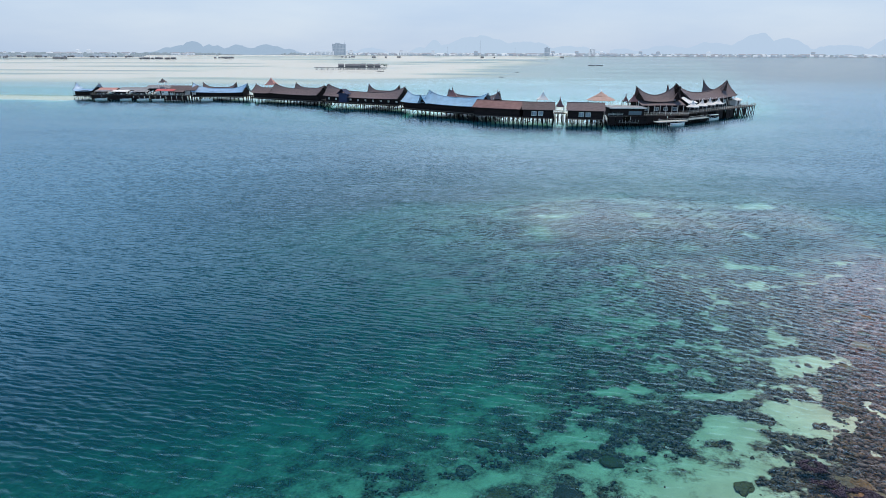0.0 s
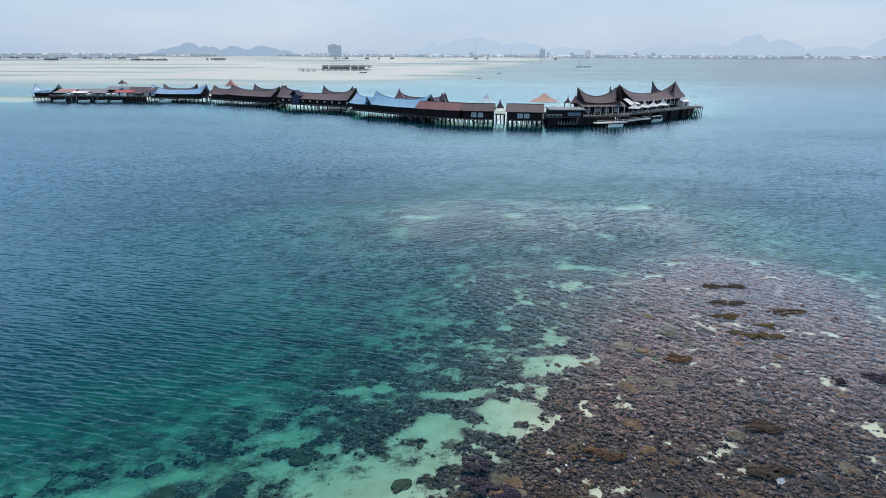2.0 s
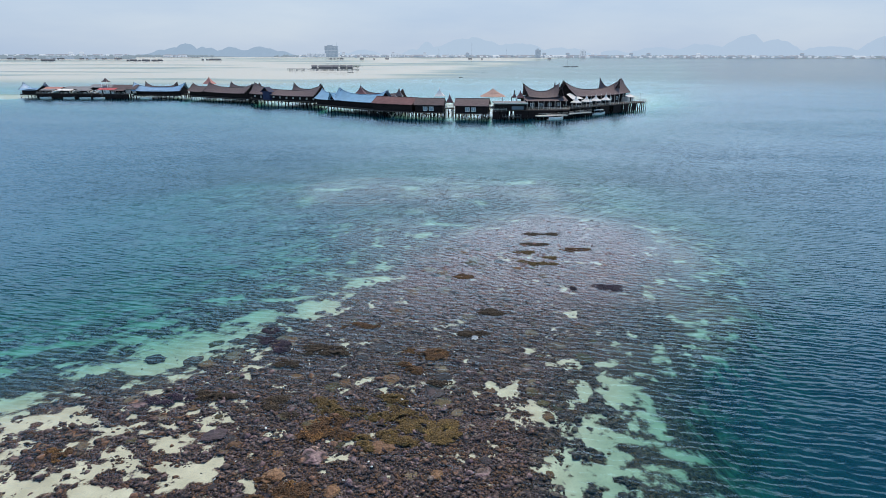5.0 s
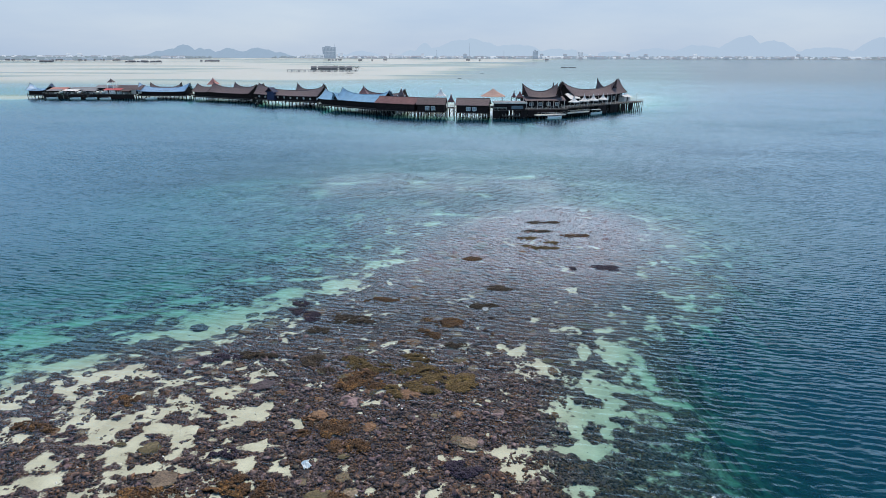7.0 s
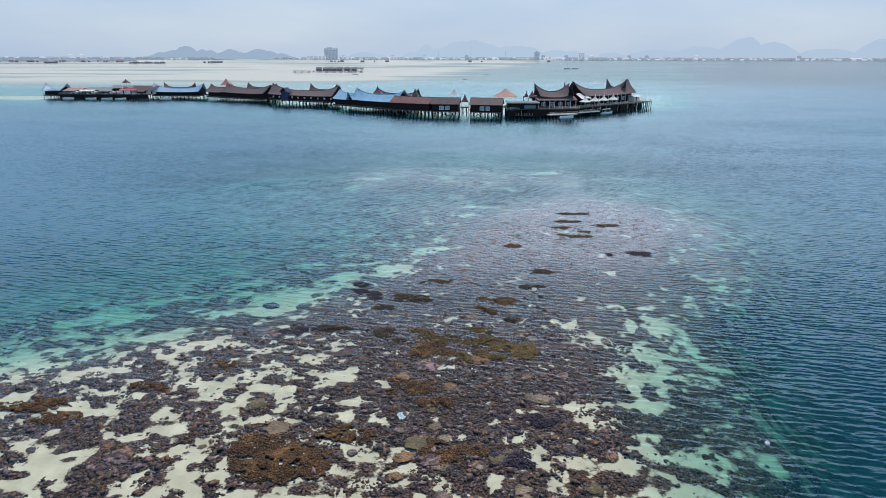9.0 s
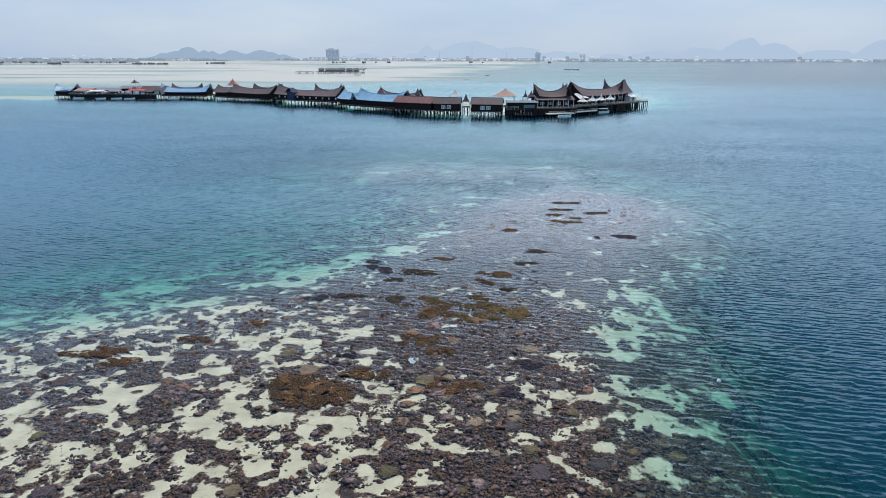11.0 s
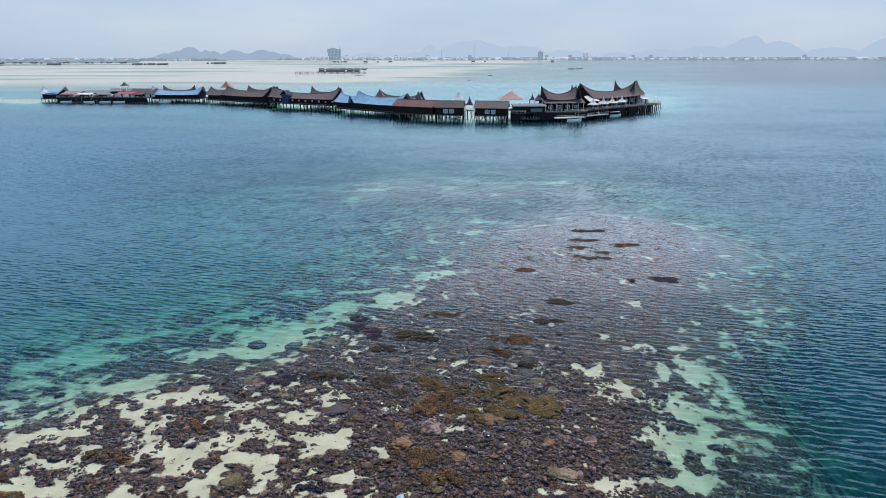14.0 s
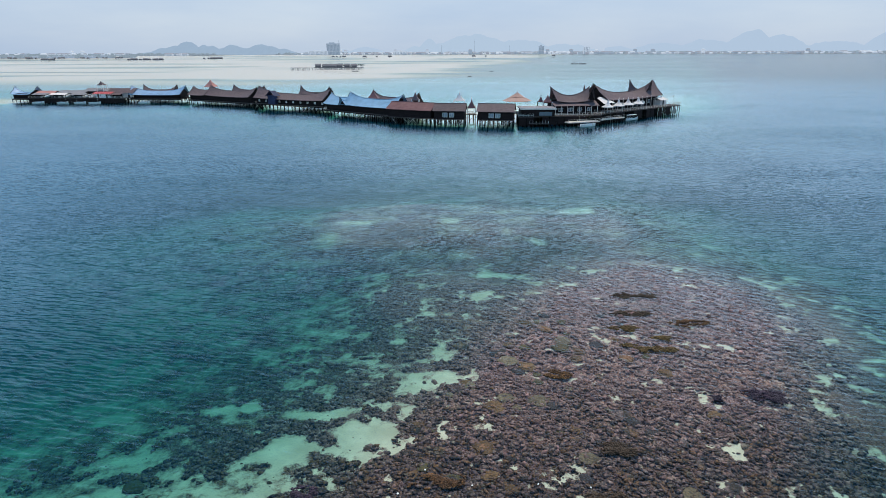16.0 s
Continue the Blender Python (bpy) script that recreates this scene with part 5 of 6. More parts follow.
def platform(name, label, pts, z, mat=None, seed=0, rail_sides=(), thick=0.35, gap=1.7, skirt=0.0):
    """A timber deck of four corners on stilts; skirt: share of its front with shade panels."""
    e = thing(name, *pts[0])
    o = Vector(pts[0])
    q = [Vector(p) - o for p in pts]
    g = Geo()
    g.add([(*p, z - thick) for p in q] + [(*p, z) for p in q], [(3, 2, 1, 0), (4, 5, 6, 7), (0, 1, 5, 4), (1, 2, 6, 5), (2, 3, 7, 6), (3, 0, 4, 7)])
    part("deck", g, mat or DECK, e)
    rd = random.Random(seed)
    na, nb = max(1, round((q[1] - q[0]).length / gap)), max(1, round((q[3] - q[0]).length / 3))
    for i in range(na + 1):
        for j in range(nb + 1):
            p = q[0].lerp(q[1], i / na).lerp(q[3].lerp(q[2], i / na), j / nb)
            p = p.lerp((q[0] + q[2]) / 2, 0.015)
            part("stilt", post_mesh(z - thick, 0.14), POST, e, at=pose(p.x, p.y, 0, rd.uniform(-2, 2), rd.uniform(-2, 2), 0))
            if j == 0 and i < na and rd.random() < .6:
                p2 = q[0].lerp(q[1], (i + 1) / na)
                part("brace", Geo().tube((p.x, p.y, 0.2), (p2.x, p2.y, z - .5), 0.07, 0.07, 4), POST, e)
    # dark panels added in place of the deep shade below the deck front
    if skirt:
        n = max(1, round((q[1] - q[0]).length / 3.2))
        for i in range(n):
            if rd.random() < skirt:
                a, b = q[0].lerp(q[1], (i + .04) / n), q[0].lerp(q[1], (i + .96) / n)
                out = Vector((b.y - a.y, a.x - b.x)).normalized() * 0.25
                lo, hi = rd.uniform(0.1, 0.5), z - thick
                vs = [(*(p + o), h) for h in (lo, hi) for o in (out, out * 1.5) for p in (a, b)]
                part("skirt_board", Geo().add(vs, [(0, 2, 3, 1), (4, 5, 7, 6), (0, 1, 5, 4), (2, 6, 7, 3), (0, 4, 6, 2), (1, 3, 7, 5)]), TIMBER, e)
    for a in rail_sides:
        railing(e, q[a], q[(a + 1) % 4], z, PALE_POST, 2.0)
    return tagged(e, label, "platform")


# western wing
horned_house("stilt_house", "small stilt house with a blue tarpaulin over horned roof", (-241, 336), (-228, 335.5), 10, 2.3, 4.9, 5.6, 8.9, TARP, seed=1, windows=False)
platform("timber_platform", "long dark timber platform on stilts beside sheds", [(-228, 333), (-171, 334), (-171, 352), (-228, 352)], 3.0, seed=2, rail_sides=(0,), skirt=1.0)


def shed(name, label, x, y, z, w, d, h, roof, wall, pitch=0.8, turn=0.0, openings=2, cat="shed"):
    e = thing(name, x, y, z, turn)
    walls(e, -w / 2, w / 2, -d / 2, d / 2, 0, h, wall)
    rows = [[(-w / 2 - .6 + (w + 1.2) * j / 10, -d / 2 - .6 + (d + 1.2) * k / 4, h + pitch * (1 - abs(k / 4 * 2 - 1)) + 0.04 * math.sin(j * 2.1 + k)) for j in range(11)] for k in range(5)]
    part("roof", Geo().grid(rows, 0.12), roof, e)
    for i in range(openings):
        x0 = -w / 2 + (i + .5) * w / openings
        part("door", Geo().box(x0 - .5, x0 + .5, -d / 2 - .04, -d / 2 - .003, 0, min(2.1, h - .2)), TIMBER, e)
        if w / openings > 3:
            window(e, x0 + 1.4, -d / 2, 0.9, 1.0, 1.0)
    return tagged(e, label, cat)


shed("shed", "shed with a faded pink sheet roof on the platform", -221, 341, 3.0, 10, 8, 2.2, PINK, TIMBER, 1.3)
shed("long_shed", "long dark shed with a grey sheet roof", -206, 343, 3.0, 16, 9, 2.3, GREY_ROOF, TIMBER, 1.4, openings=3)
shed("long_shed", "dark shed with a pale ridge on the platform", -193, 347, 3.0, 14, 8, 3.2, GREY_ROOF, TIMBER, 1.6, openings=3)
shed("red_roof_house", "white house with a red sheet roof on stilts", -185, 338.5, 3.0, 10, 6, 2.3, RED_ROOF, WHITE, 0.9, openings=2, cat="house")
shed("pale_house", "pale house with a brown shingle roof on the platform", -176, 343, 3.0, 15, 9, 2.5, SHINGLE, PALE_WALL, 2.4, openings=3, cat="house")
def lean_to(x, y, w, roof, turn=0.0):
    """Open boat shelter: posts, a dark back wall and a single sloping roof."""
    e = thing("boat_shelter", x, y, 3.0, turn)
    part("back_wall", Geo().box(-w / 2, w / 2, 2.4, 2.55, 0, 2.3), TIMBER, e)
    part("roof", Geo().grid([[(-w / 2 - .4 + (w + .8) * j / 8, -0.7 + 3.6 * k / 3, 1.75 + 0.8 * k / 3 + 0.04 * math.sin(j * 2.2 + k)) for j in range(9)] for k in range(4)], 0.1), roof, e)
    for i in range(4):
        part("post", Geo().box(-.07, .07, -.07, .07, 0, 1.75), TIMBER, e, at=pose(-w / 2 + .2 + (w - .4) * i / 3, -0.2, 0))
    for i in range(3):
        part("crate", Geo().box(-.5, .5, -.4, .4, 0, 0.7, 0.04), (BLUE_WALL, PALE_WALL, TIMBER)[i], e, at=pose(-w / 3 + i * w / 3, 1.4, 0))
    return tagged(e, "open boat shelter with a sloping sheet roof", "shelter", "boat shelters on the platform")


lean_to(-222, 334.3, 8, GREY_ROOF), lean_to(-211, 334.2, 9, CANVAS), lean_to(-199, 334.4, 8, GREY_ROOF), lean_to(-178, 334.6, 8, SHINGLE)
pagoda("watch_tower", "white open lookout tower with a small pointed roof", -190, 344, 3.0, 9.6, 11.8, 2.6, SHINGLE, 4, WHITE, to_sea=False)
horned_house("stilt_house", "long stilt house under a bright blue tarpaulin roof", (-171, 338), (-140, 338), 11, 2.3, 4.6, 6.4, 9.2, TARP, rear=8, seed=3, windows=False, rear_span=(0.0, 0.6))
platform("walkway", "narrow timber walkway on pale stilts between houses", [(-140, 342), (-134, 340), (-134, 343), (-140, 345)], 3.0, seed=4)
pagoda("pavilion", "pale pink pavilion with a tiered pointed roof", -128, 352, 3.0, 8.3, 12.2, 4.2, PINK, 4, PALE_WALL, tiers=2)
horned_house("stilt_house", "dark stilt house with horned brown shingle roofs", (-134, 334.5), (-89, 311), 10, 2.3, 5.0, 7.6, 10.0, SHINGLE, split=0.3, rear=9, seed=6, windows=False, rear_span=(0.35, 0.8))
platform("walkway", "narrow timber walkway on stilts between houses", [(-89, 316), (-84, 308), (-82, 311), (-87, 319)], 3.1, seed=5)
long_house = horned_house("stilt_house", "long dark stilt house with horned roof and small lit windows", (-84, 304.5), (-42.5, 285), 10, 2.9, 5.6, 8.0, 11.0, SHINGLE, rear=9, seed=7, rear_span=(0.35, 0.72))
part("blue_porch", Geo().box(-12.5, -7.5, -0.6, 1.19, 2.91, 7.2), BLUE_WALL, long_house, "blue painted porch")
part("blue_porch_roof", Geo().grid([[(-13.2, -1.4, 6.9), (-10, -1.4, 9.4), (-6.8, -1.4, 6.9)], [(-13.2, 2.5, 6.9), (-10, 2.5, 9.4), (-6.8, 2.5, 6.9)]], 0.12), BLUE_WALL, long_house)
horned_house("stilt_house", "long stilt house with blue tarpaulins over its horned roofs", (-40, 276), (-4, 250), 11, 2.6, 5.4, 8.1, 10.6, TARP_PALE, split=0.3, rear=9, seed=8, dormer=0.31, windows=False, rear_span=(0.3, 0.9))
chalet("stilt_house", "stilt house with a maroon sheet roof beside the tarpaulin", (-6, 247.5), (12.5, 239.7), 9, 2.6, 5.9, 8.3, RED_SHEET, seed=9, panes=0)
chalet("chalet", "square dark timber chalet on stilts with pale windows", (13.8, 239.6), (26, 238.8), 8, 2.5, 5.9, 8.2, SHINGLE, seed=10)
chalet("chalet", "square dark timber chalet on stilts with pale windows", (31, 237.6), (44.8, 236), 9, 2.5, 5.9, 8.3, SHINGLE, seed=11)
pagoda("gate_pavilion", "small maroon pointed pavilion on white posts over the walkway", 28.6, 243, 4.2, 6.6, 10.0, 2.2, RED_SHEET, 4, WHITE)
platform("walkway", "walkway on bleached stilts behind the chalets", [(-6, 258), (46, 247), (46, 250), (-6, 261)], 3.4, PALE_WALL, 12, (0,))
pagoda("pavilion", "red-brown pointed pavilion roof behind the blue tarpaulin", -16, 272, 3.4, 8.0, 11.5, 3.4, RED_SHEET, 4, TIMBER)
pagoda("pavilion", "slim pavilion with a grey spire behind the maroon roof", 4, 262, 3.4, 8.0, 11.4, 2.2, SHINGLE, 4, WHITE)
pagoda("pavilion", "pale pavilion with a pointed canvas-coloured roof", 23, 258, 3.4, 8.2, 11.2, 3.2, CANVAS, 4, WHITE)
pagoda("round_pavilion", "round pavilion with a broad terracotta roof and spire", 47, 258, 3.4, 8.2, 11.6, 6.0, TERRACOTTA, 12, WHITE, tiers=2)

# eastern wing: the restaurant and its terraces
platform("timber_terrace", "broad dark timber terrace on stilts under the restaurant", [(47, 239), (80, 247), (80, 268), (47, 262)], 3.6, seed=14, rail_sides=(0,), skirt=0.8)
platform("timber_terrace", "long timber terrace with white rail running out to sea", [(80, 248), (123, 290), (112, 303), (80, 270)], 4.0, seed=15, rail_sides=(0, 1), skirt=0.45)


def kiosk():
    e = thing("kitchen_block", 54.5, 240.5, 0, 4)
    walls(e, -6.5, 6.5, 0, 9, 3.61, 6.4)
    part("roof", Geo().box(-7.1, 7.1, -0.8, 9.6, 6.4, 6.7), GREY_ROOF, e)
    part("roof_edge", Geo().box(-7.2, 7.2, -0.95, -0.805, 6.25, 6.75), PALE_WALL, e)
    part("hatch", Geo().box(0.5, 5.5, -0.08, -0.003, 3.9, 5.3), GLASS, e)
    part("lower_float", Geo().box(-3.5, 4, -2.4, -0.1, 0.9, 1.2), DECK, e)
    for i in range(7):
        part("float_rail", Geo().box(-3.4 + i * 1.2, -3.3 + i * 1.2, -2.4, -2.3, 1.2, 2.2), PALE_POST, e)
    return tagged(e, "low dark timber block with a flat grey roof on the terrace", "kitchen")


kiosk()
pagoda("pavilion", "small pointed dark red pavilion roof", 59, 252, 3.6, 8.2, 11.0, 2.4, RED_SHEET, 4, WHITE, to_sea=False)
pagoda("pavilion", "slim dark pointed pavilion on the terrace", 56.5, 255, 3.6, 8.0, 10.4, 1.6, RED_SHEET, 4, TIMBER, to_sea=False)


def restaurant():
    e = thing("restaurant", 70, 251, 0, 13)
    walls(e, -8, 8, 0, 11, 3.61, 7.4)
    saddle_roof(e, 13.6, 10, 8.2, 10.4, 13.8, SHINGLE, -0.8, 5, 0, 1.3, 0.6, power=2.0)
    saddle_roof(e, 8, 3.0, 8.4, 10.2, 14.0, SHINGLE, 7.0, 4.5, 90, 1.0, 0.8, power=2.2)
    for s, y0, y1 in ((-1, -2.2, 3.2), (1, 12.4, 7.0)):
        rows = [[(-9.4 + 18.8 * j / 12, y0 + (y1 - y0) * k / 4, 7.0 + 1.6 * k / 4 + 0.04 * math.sin(j * 2 + k)) for j in range(13)] for k in range(5)]
        part("skirt_roof", Geo().grid(rows if s < 0 else [r[::-1] for r in rows], 0.14), SHINGLE, e)
    for i in range(8):
        part("post", Geo().box(-.1, .1, -.1, .1, 3.61, 7.0), PALE_WALL, e, at=pose(-8.8 + 2.5 * i, -1.8, 0))
    for i in range(4):
        window(e, -6 + 4 * i, 0, 4.6, 1.8, 1.4)
    return tagged(e, "restaurant with steep horned shingle roofs over a skirt roof", "restaurant")


def great_hall():
    x, y, turn, L = frame_of((83.5, 261.5), (114, 293))
    e = thing("great_hall", x, y, 0, turn)
    walls(e, -L / 2 + 1, L / 2 - 1, 0.5, 10, 4.01, 8.0)
    saddle_roof(e, L, 13, 7.8, 10.2, 14.6, SHINGLE, 0, 5.2, 0, 1.6, 0.6, power=2.6)
    saddle_roof(e, 9, 5, 8.4, 10.6, 14.6, SHINGLE, L / 2 - 6, 7.0, 90, 1.0, 0.5)
    for i in range(12):
        part("post", Geo().box(-.1, .1, -.1, .1, 4.01, 8.3), PALE_WALL, e, at=pose(-L / 2 + 1 + i * (L - 2) / 11, -0.8, 0))
    for i in range(8):
        window(e, -L / 2 + 3 + i * (L - 6) / 7, 0.5, 5.0, 1.8, 1.6)
    part("hip_roof", Geo().grid([[(-L / 2 - 5, -3, 7.2), (-L / 2 - 2, -3, 7.4), (-L / 2 + 3, -3, 7.2)], [(-L / 2 - 3.5, 1.5, 9.2), (-L / 2 - 1.5, 1.5, 9.5), (-L / 2 + 1.5, 1.5, 9.2)]], 0.12), CANVAS, e)
    return tagged(e, "long hall with a sweeping horned shingle roof", "hall")


restaurant(), great_hall()
for tx, ty in ((83.5, 254.5), (89, 260.5), (94, 266), (99.5, 271.5)):
    parasol_tent(tx, ty, 4.0)
shed("terrace_bar", "pale bar shelter with a sloping roof on the terrace", 113.5, 291, 4.0, 5, 4, 2.3, CANVAS, PALE_WALL, 1.0, 45, 1, "shelter")
platform("landing_stage", "low landing stage with pale boards by the terrace", [(66, 238), (79, 244), (78, 247), (65, 241)], 1.6, PALE_WALL, 16, (0,))
platform("landing_stage", "low pale landing stage beside the speedboat", [(80, 246), (91, 256), (89.5, 258), (78.5, 248)], 1.9, PALE_WALL, 17, (0,))


def lamp_mast(x, y, z, h):
    e = thing("lamp_post", x, y, z)
    part("pole", Geo().tube((0, 0, 0), (0, 0, h), 0.09, 0.06, 6), PALE_POST, e)
    part("lantern", Geo().lathe([(0.1, h), (0.28, h + .1), (0.32, h + .5), (0.05, h + .75)], 6), WHITE, e)
    return tagged(e, "pale lamp post at the end of the terrace", "lamp", "lamp posts on the terrace")


lamp_mast(120, 292, 4.0, 3.4), lamp_mast(116, 297, 4.0, 3.0), lamp_mast(101, 267.8, 4.0, 2.6), lamp_mast(90, 257, 4.0, 2.6)


def speedboat(name, label, x, y, turn, L=8.0, canopy=True, trim=BLUE_WALL):
    e = thing(name, x, y, 0, turn)
    rows = []
    for v, (wk, z) in enumerate(((1.0, 1.0), (0.96, 0.55), (0.72, 0.05), (0.0, -0.3), (-0.72, 0.05), (-0.96, 0.55), (-1.0, 1.0))):
        rows.append([(-L / 2 + L * j / 10, wk * 1.15 * (1 - max(0, (j - 4) / 6) ** 2.2), z + 0.35 * max(0, (j - 4) / 6) ** 2) for j in range(11)])
    part("hull", Geo().grid(rows, 0.05), HULL, e, smooth=True)
    part("rub_rail", Geo().grid([[(p[0], p[1] * 1.03, p[2] - .22) for p in rows[0]], [(p[0], p[1] * 1.03, p[2] - .06) for p in rows[0]]], 0.02), trim, e)
    part("floor", Geo().box(-L / 2 + .1, L / 4, -0.85, 0.85, 0.32, 0.4), WHITE, e)
    for i in range(4):
        part("bench", Geo().box(-L / 2 + 1.2 + i * 1.3, -L / 2 + 1.7 + i * 1.3, -0.85, 0.85, 0.4, 0.85), PALE_WALL, e)
    if canopy:
        rowsc = [[(-L / 2 + .6 + (L * .68) * j / 8, -1.1 + 2.2 * k / 4, 2.25 + 0.14 * math.sin(math.pi * k / 4)) for j in range(9)] for k in range(5)]
        part("canopy", Geo().grid(rowsc, 0.06), WHITE, e)
        for i in range(4):
            for s in (-1, 1):
                part("canopy_post", Geo().tube((-L / 2 + .8 + i * L * .21, s, 0.6), (-L / 2 + .8 + i * L * .21, s, 2.25), 0.035, 0.035, 5), STEEL, e)
        part("windscreen", Geo().add([(L * .2, -.9, 1.0), (L * .2, .9, 1.0), (L * .13, .8, 1.75), (L * .13, -.8, 1.75), (L * .21, -.9, 1.0), (L * .21, .9, 1.0), (L * .14, .8, 1.75), (L * .14, -.8, 1.75)],
                                     [(0, 1, 2, 3), (7, 6, 5, 4), (0, 4, 5, 1), (2, 6, 7, 3), (1, 5, 6, 2), (0, 3, 7, 4)]), GLASS, e)
    for s in (-.4, .4):
        part("outboard_motor", Geo().box(-L / 2 - .5, -L / 2 - .02, s - .2, s + .2, 0.6, 1.35, 0.06).box(-L / 2 - .35, -L / 2 - .15, s - .07, s + .07, -0.5, 0.6), TIMBER, e)
    return tagged(e, label, "boat")


speedboat("speedboat", "white speedboat with a flat canopy moored at the terrace", 95, 262.5, 38, 8.6)
speedboat("speedboat", "pale open boat lying beside the landing stage", 73.5, 239.2, 22, 7.0, False)
for bx, by, bt in ((-221, 331.3, 4), (-206, 331, -3), (-196, 331.4, 2), (-187, 331, 5), (-160, 334.5, 3)):
    speedboat("open_boat", "pale open boat moored along the timber platform", bx, by, bt, 6.5, False, RED_TRIM)
for bx, by, bt in ((-216.5, 334.4, 84), (-205, 334.6, 95), (-193.4, 334.8, 88), (-190.2, 334.8, 92)):
    hauled = speedboat("hauled_boat", "white boat hauled out on the timber platform", bx, by, bt, 6.0, False, RED_TRIM)
    hauled.location.z = 3.56


# ---- reef ----
def lump(seed, detail, squash, rough, spiky=0.0):
    """Vertices and faces of one rough coral boulder of radius 1, flat below."""
    bm = bmesh.new()
    bmesh.ops.create_icosphere(bm, subdivisions=detail, radius=1.0)
    for v in bm.verts:
        n1 = noise.fractal(v.co * 1.6 + Vector((seed * 7.1, 0, 0)), 1.0, 2.0, 3)
        v.co *= 1 + rough * n1 + spiky * noise.noise(v.co * 6 + Vector((seed, 3, 1)))
        v.co.z = max(v.co.z, -0.35) * squash
    bmesh.ops.delete(bm, geom=[f for f in bm.faces if f.calc_center_median().z < -0.28 * squash], context="FACES")
    bm.verts.index_update()
    co = np.array([v.co[:] for v in bm.verts])
    tri = np.array([[v.index for v in f.verts] for f in bm.faces])
    bm.free()
    return co, tri


def scatter(name, shapes, places, mat):
    """One mesh of many pieces: each place is x, y, z, radius, height, turn."""
    cos, tris, base = [], [], 0
    for i, (x, y, z, r, h, a) in enumerate(places):
        co, tri = shapes[i % len(shapes)]
        c, s = math.cos(a), math.sin(a)
        cos.append(np.stack([x + r * (co[:, 0] * c - co[:, 1] * s), y + r * (co[:, 0] * s + co[:, 1] * c), z + h * co[:, 2]], 1))
        tris.append(tri + base)
        base += len(co)
    co, tri = np.concatenate(cos), np.concatenate(tris)
    me = bpy.data.meshes.new(name)
    me.vertices.add(len(co))
    me.vertices.foreach_set("co", co.ravel())
    me.loops.add(tri.size)
    me.loops.foreach_set("vertex_index", tri.ravel())
    me.polygons.add(len(tri))
    me.polygons.foreach_set("loop_start", np.arange(0, tri.size, 3))
    me.update(calc_edges=True)
    me.materials.append(mat)
    return me


def reef_places(count, x0, x1, y0, y1, r_low, r_high, most_depth, most_sand, seed):
    g = np.random.default_rng(seed)
    x, y = g.uniform(x0, x1, count), g.uniform(y0, y1, count)
    d = depth_at(x, y)
    s = sand_at(x, y, d)
    thin = fbm(x / 3.1 + 50, y / 3.1, 3)
    keep = (d < most_depth) & ((s < most_sand) | ((fbm(x / 0.8 + 3, y / 0.8 + 60, 2) > 0.60) & (d < 0.5)) | (g.random(count) < 0.012)) & (thin > 0.40 - 0.25 * (s < 0.2)) & (g.random(count) < np.clip(1.25 - 0.3 * d, 0.15, 1))
    x, y, d, s = x[keep], y[keep], d[keep], s[keep]
    r = (r_low + (r_high - r_low) * g.random(len(x)) ** 1.8) * np.where(s > most_sand, 0.8, 1)
    return np.stack([x, y, ground_at(x, y, d, s) + 0.1 * r, r, r * g.uniform(0.8, 1.6, len(x)), g.uniform(0, 6.28, len(x))], 1)


SMALL = [lump(k, 1, q, 1.0, 1.3) for k, q in enumerate((0.4, 0.6, 0.3, 0.5, 0.35, 0.7, 0.3, 0.45))]
near = np.concatenate([reef_places(150000, -22, 56, -12, 37, 0.05, 0.17, 3.0, 0.45, 1), reef_places(11000, -22, 56, -12, 37, 0.13, 0.33, 1.1, 0.45, 6)])
middle = reef_places(24000, 0, 66, 37, 52, 0.07, 0.26, 2.6, 0.46, 4)
middle = np.concatenate([middle, reef_places(20000, -12, 72, 52, 84, 0.09, 0.32, 2.6, 0.46, 2)])
pinkish = np.random.default_rng(5).random(len(middle)) < step(34, 54, middle[:, 1] + 14 * (fbm(middle[:, 0] / 4, middle[:, 1] / 4, 3) - 0.5))
near, beyond = np.concatenate([near, middle[~pinkish]]), middle[pinkish]
farther = reef_places(300, -2, 68, 84, 118, 0.3, 0.7, 1.8, 0.35, 3)
farther[:, 4] *= 0.55
stones = new("coral_rubble", scatter("coral_rubble", SMALL, near, RUBBLE))
tagged(stones, "brown and grey coral stones packed over the reef flat", "coral", kind="stuff")
outer = new("outer_rubble", scatter("outer_rubble", SMALL, np.concatenate([beyond, farther]), OUTER_RUBBLE))
tagged(outer, "pinkish pale coral rubble on the outer reef flat", "coral", kind="stuff")


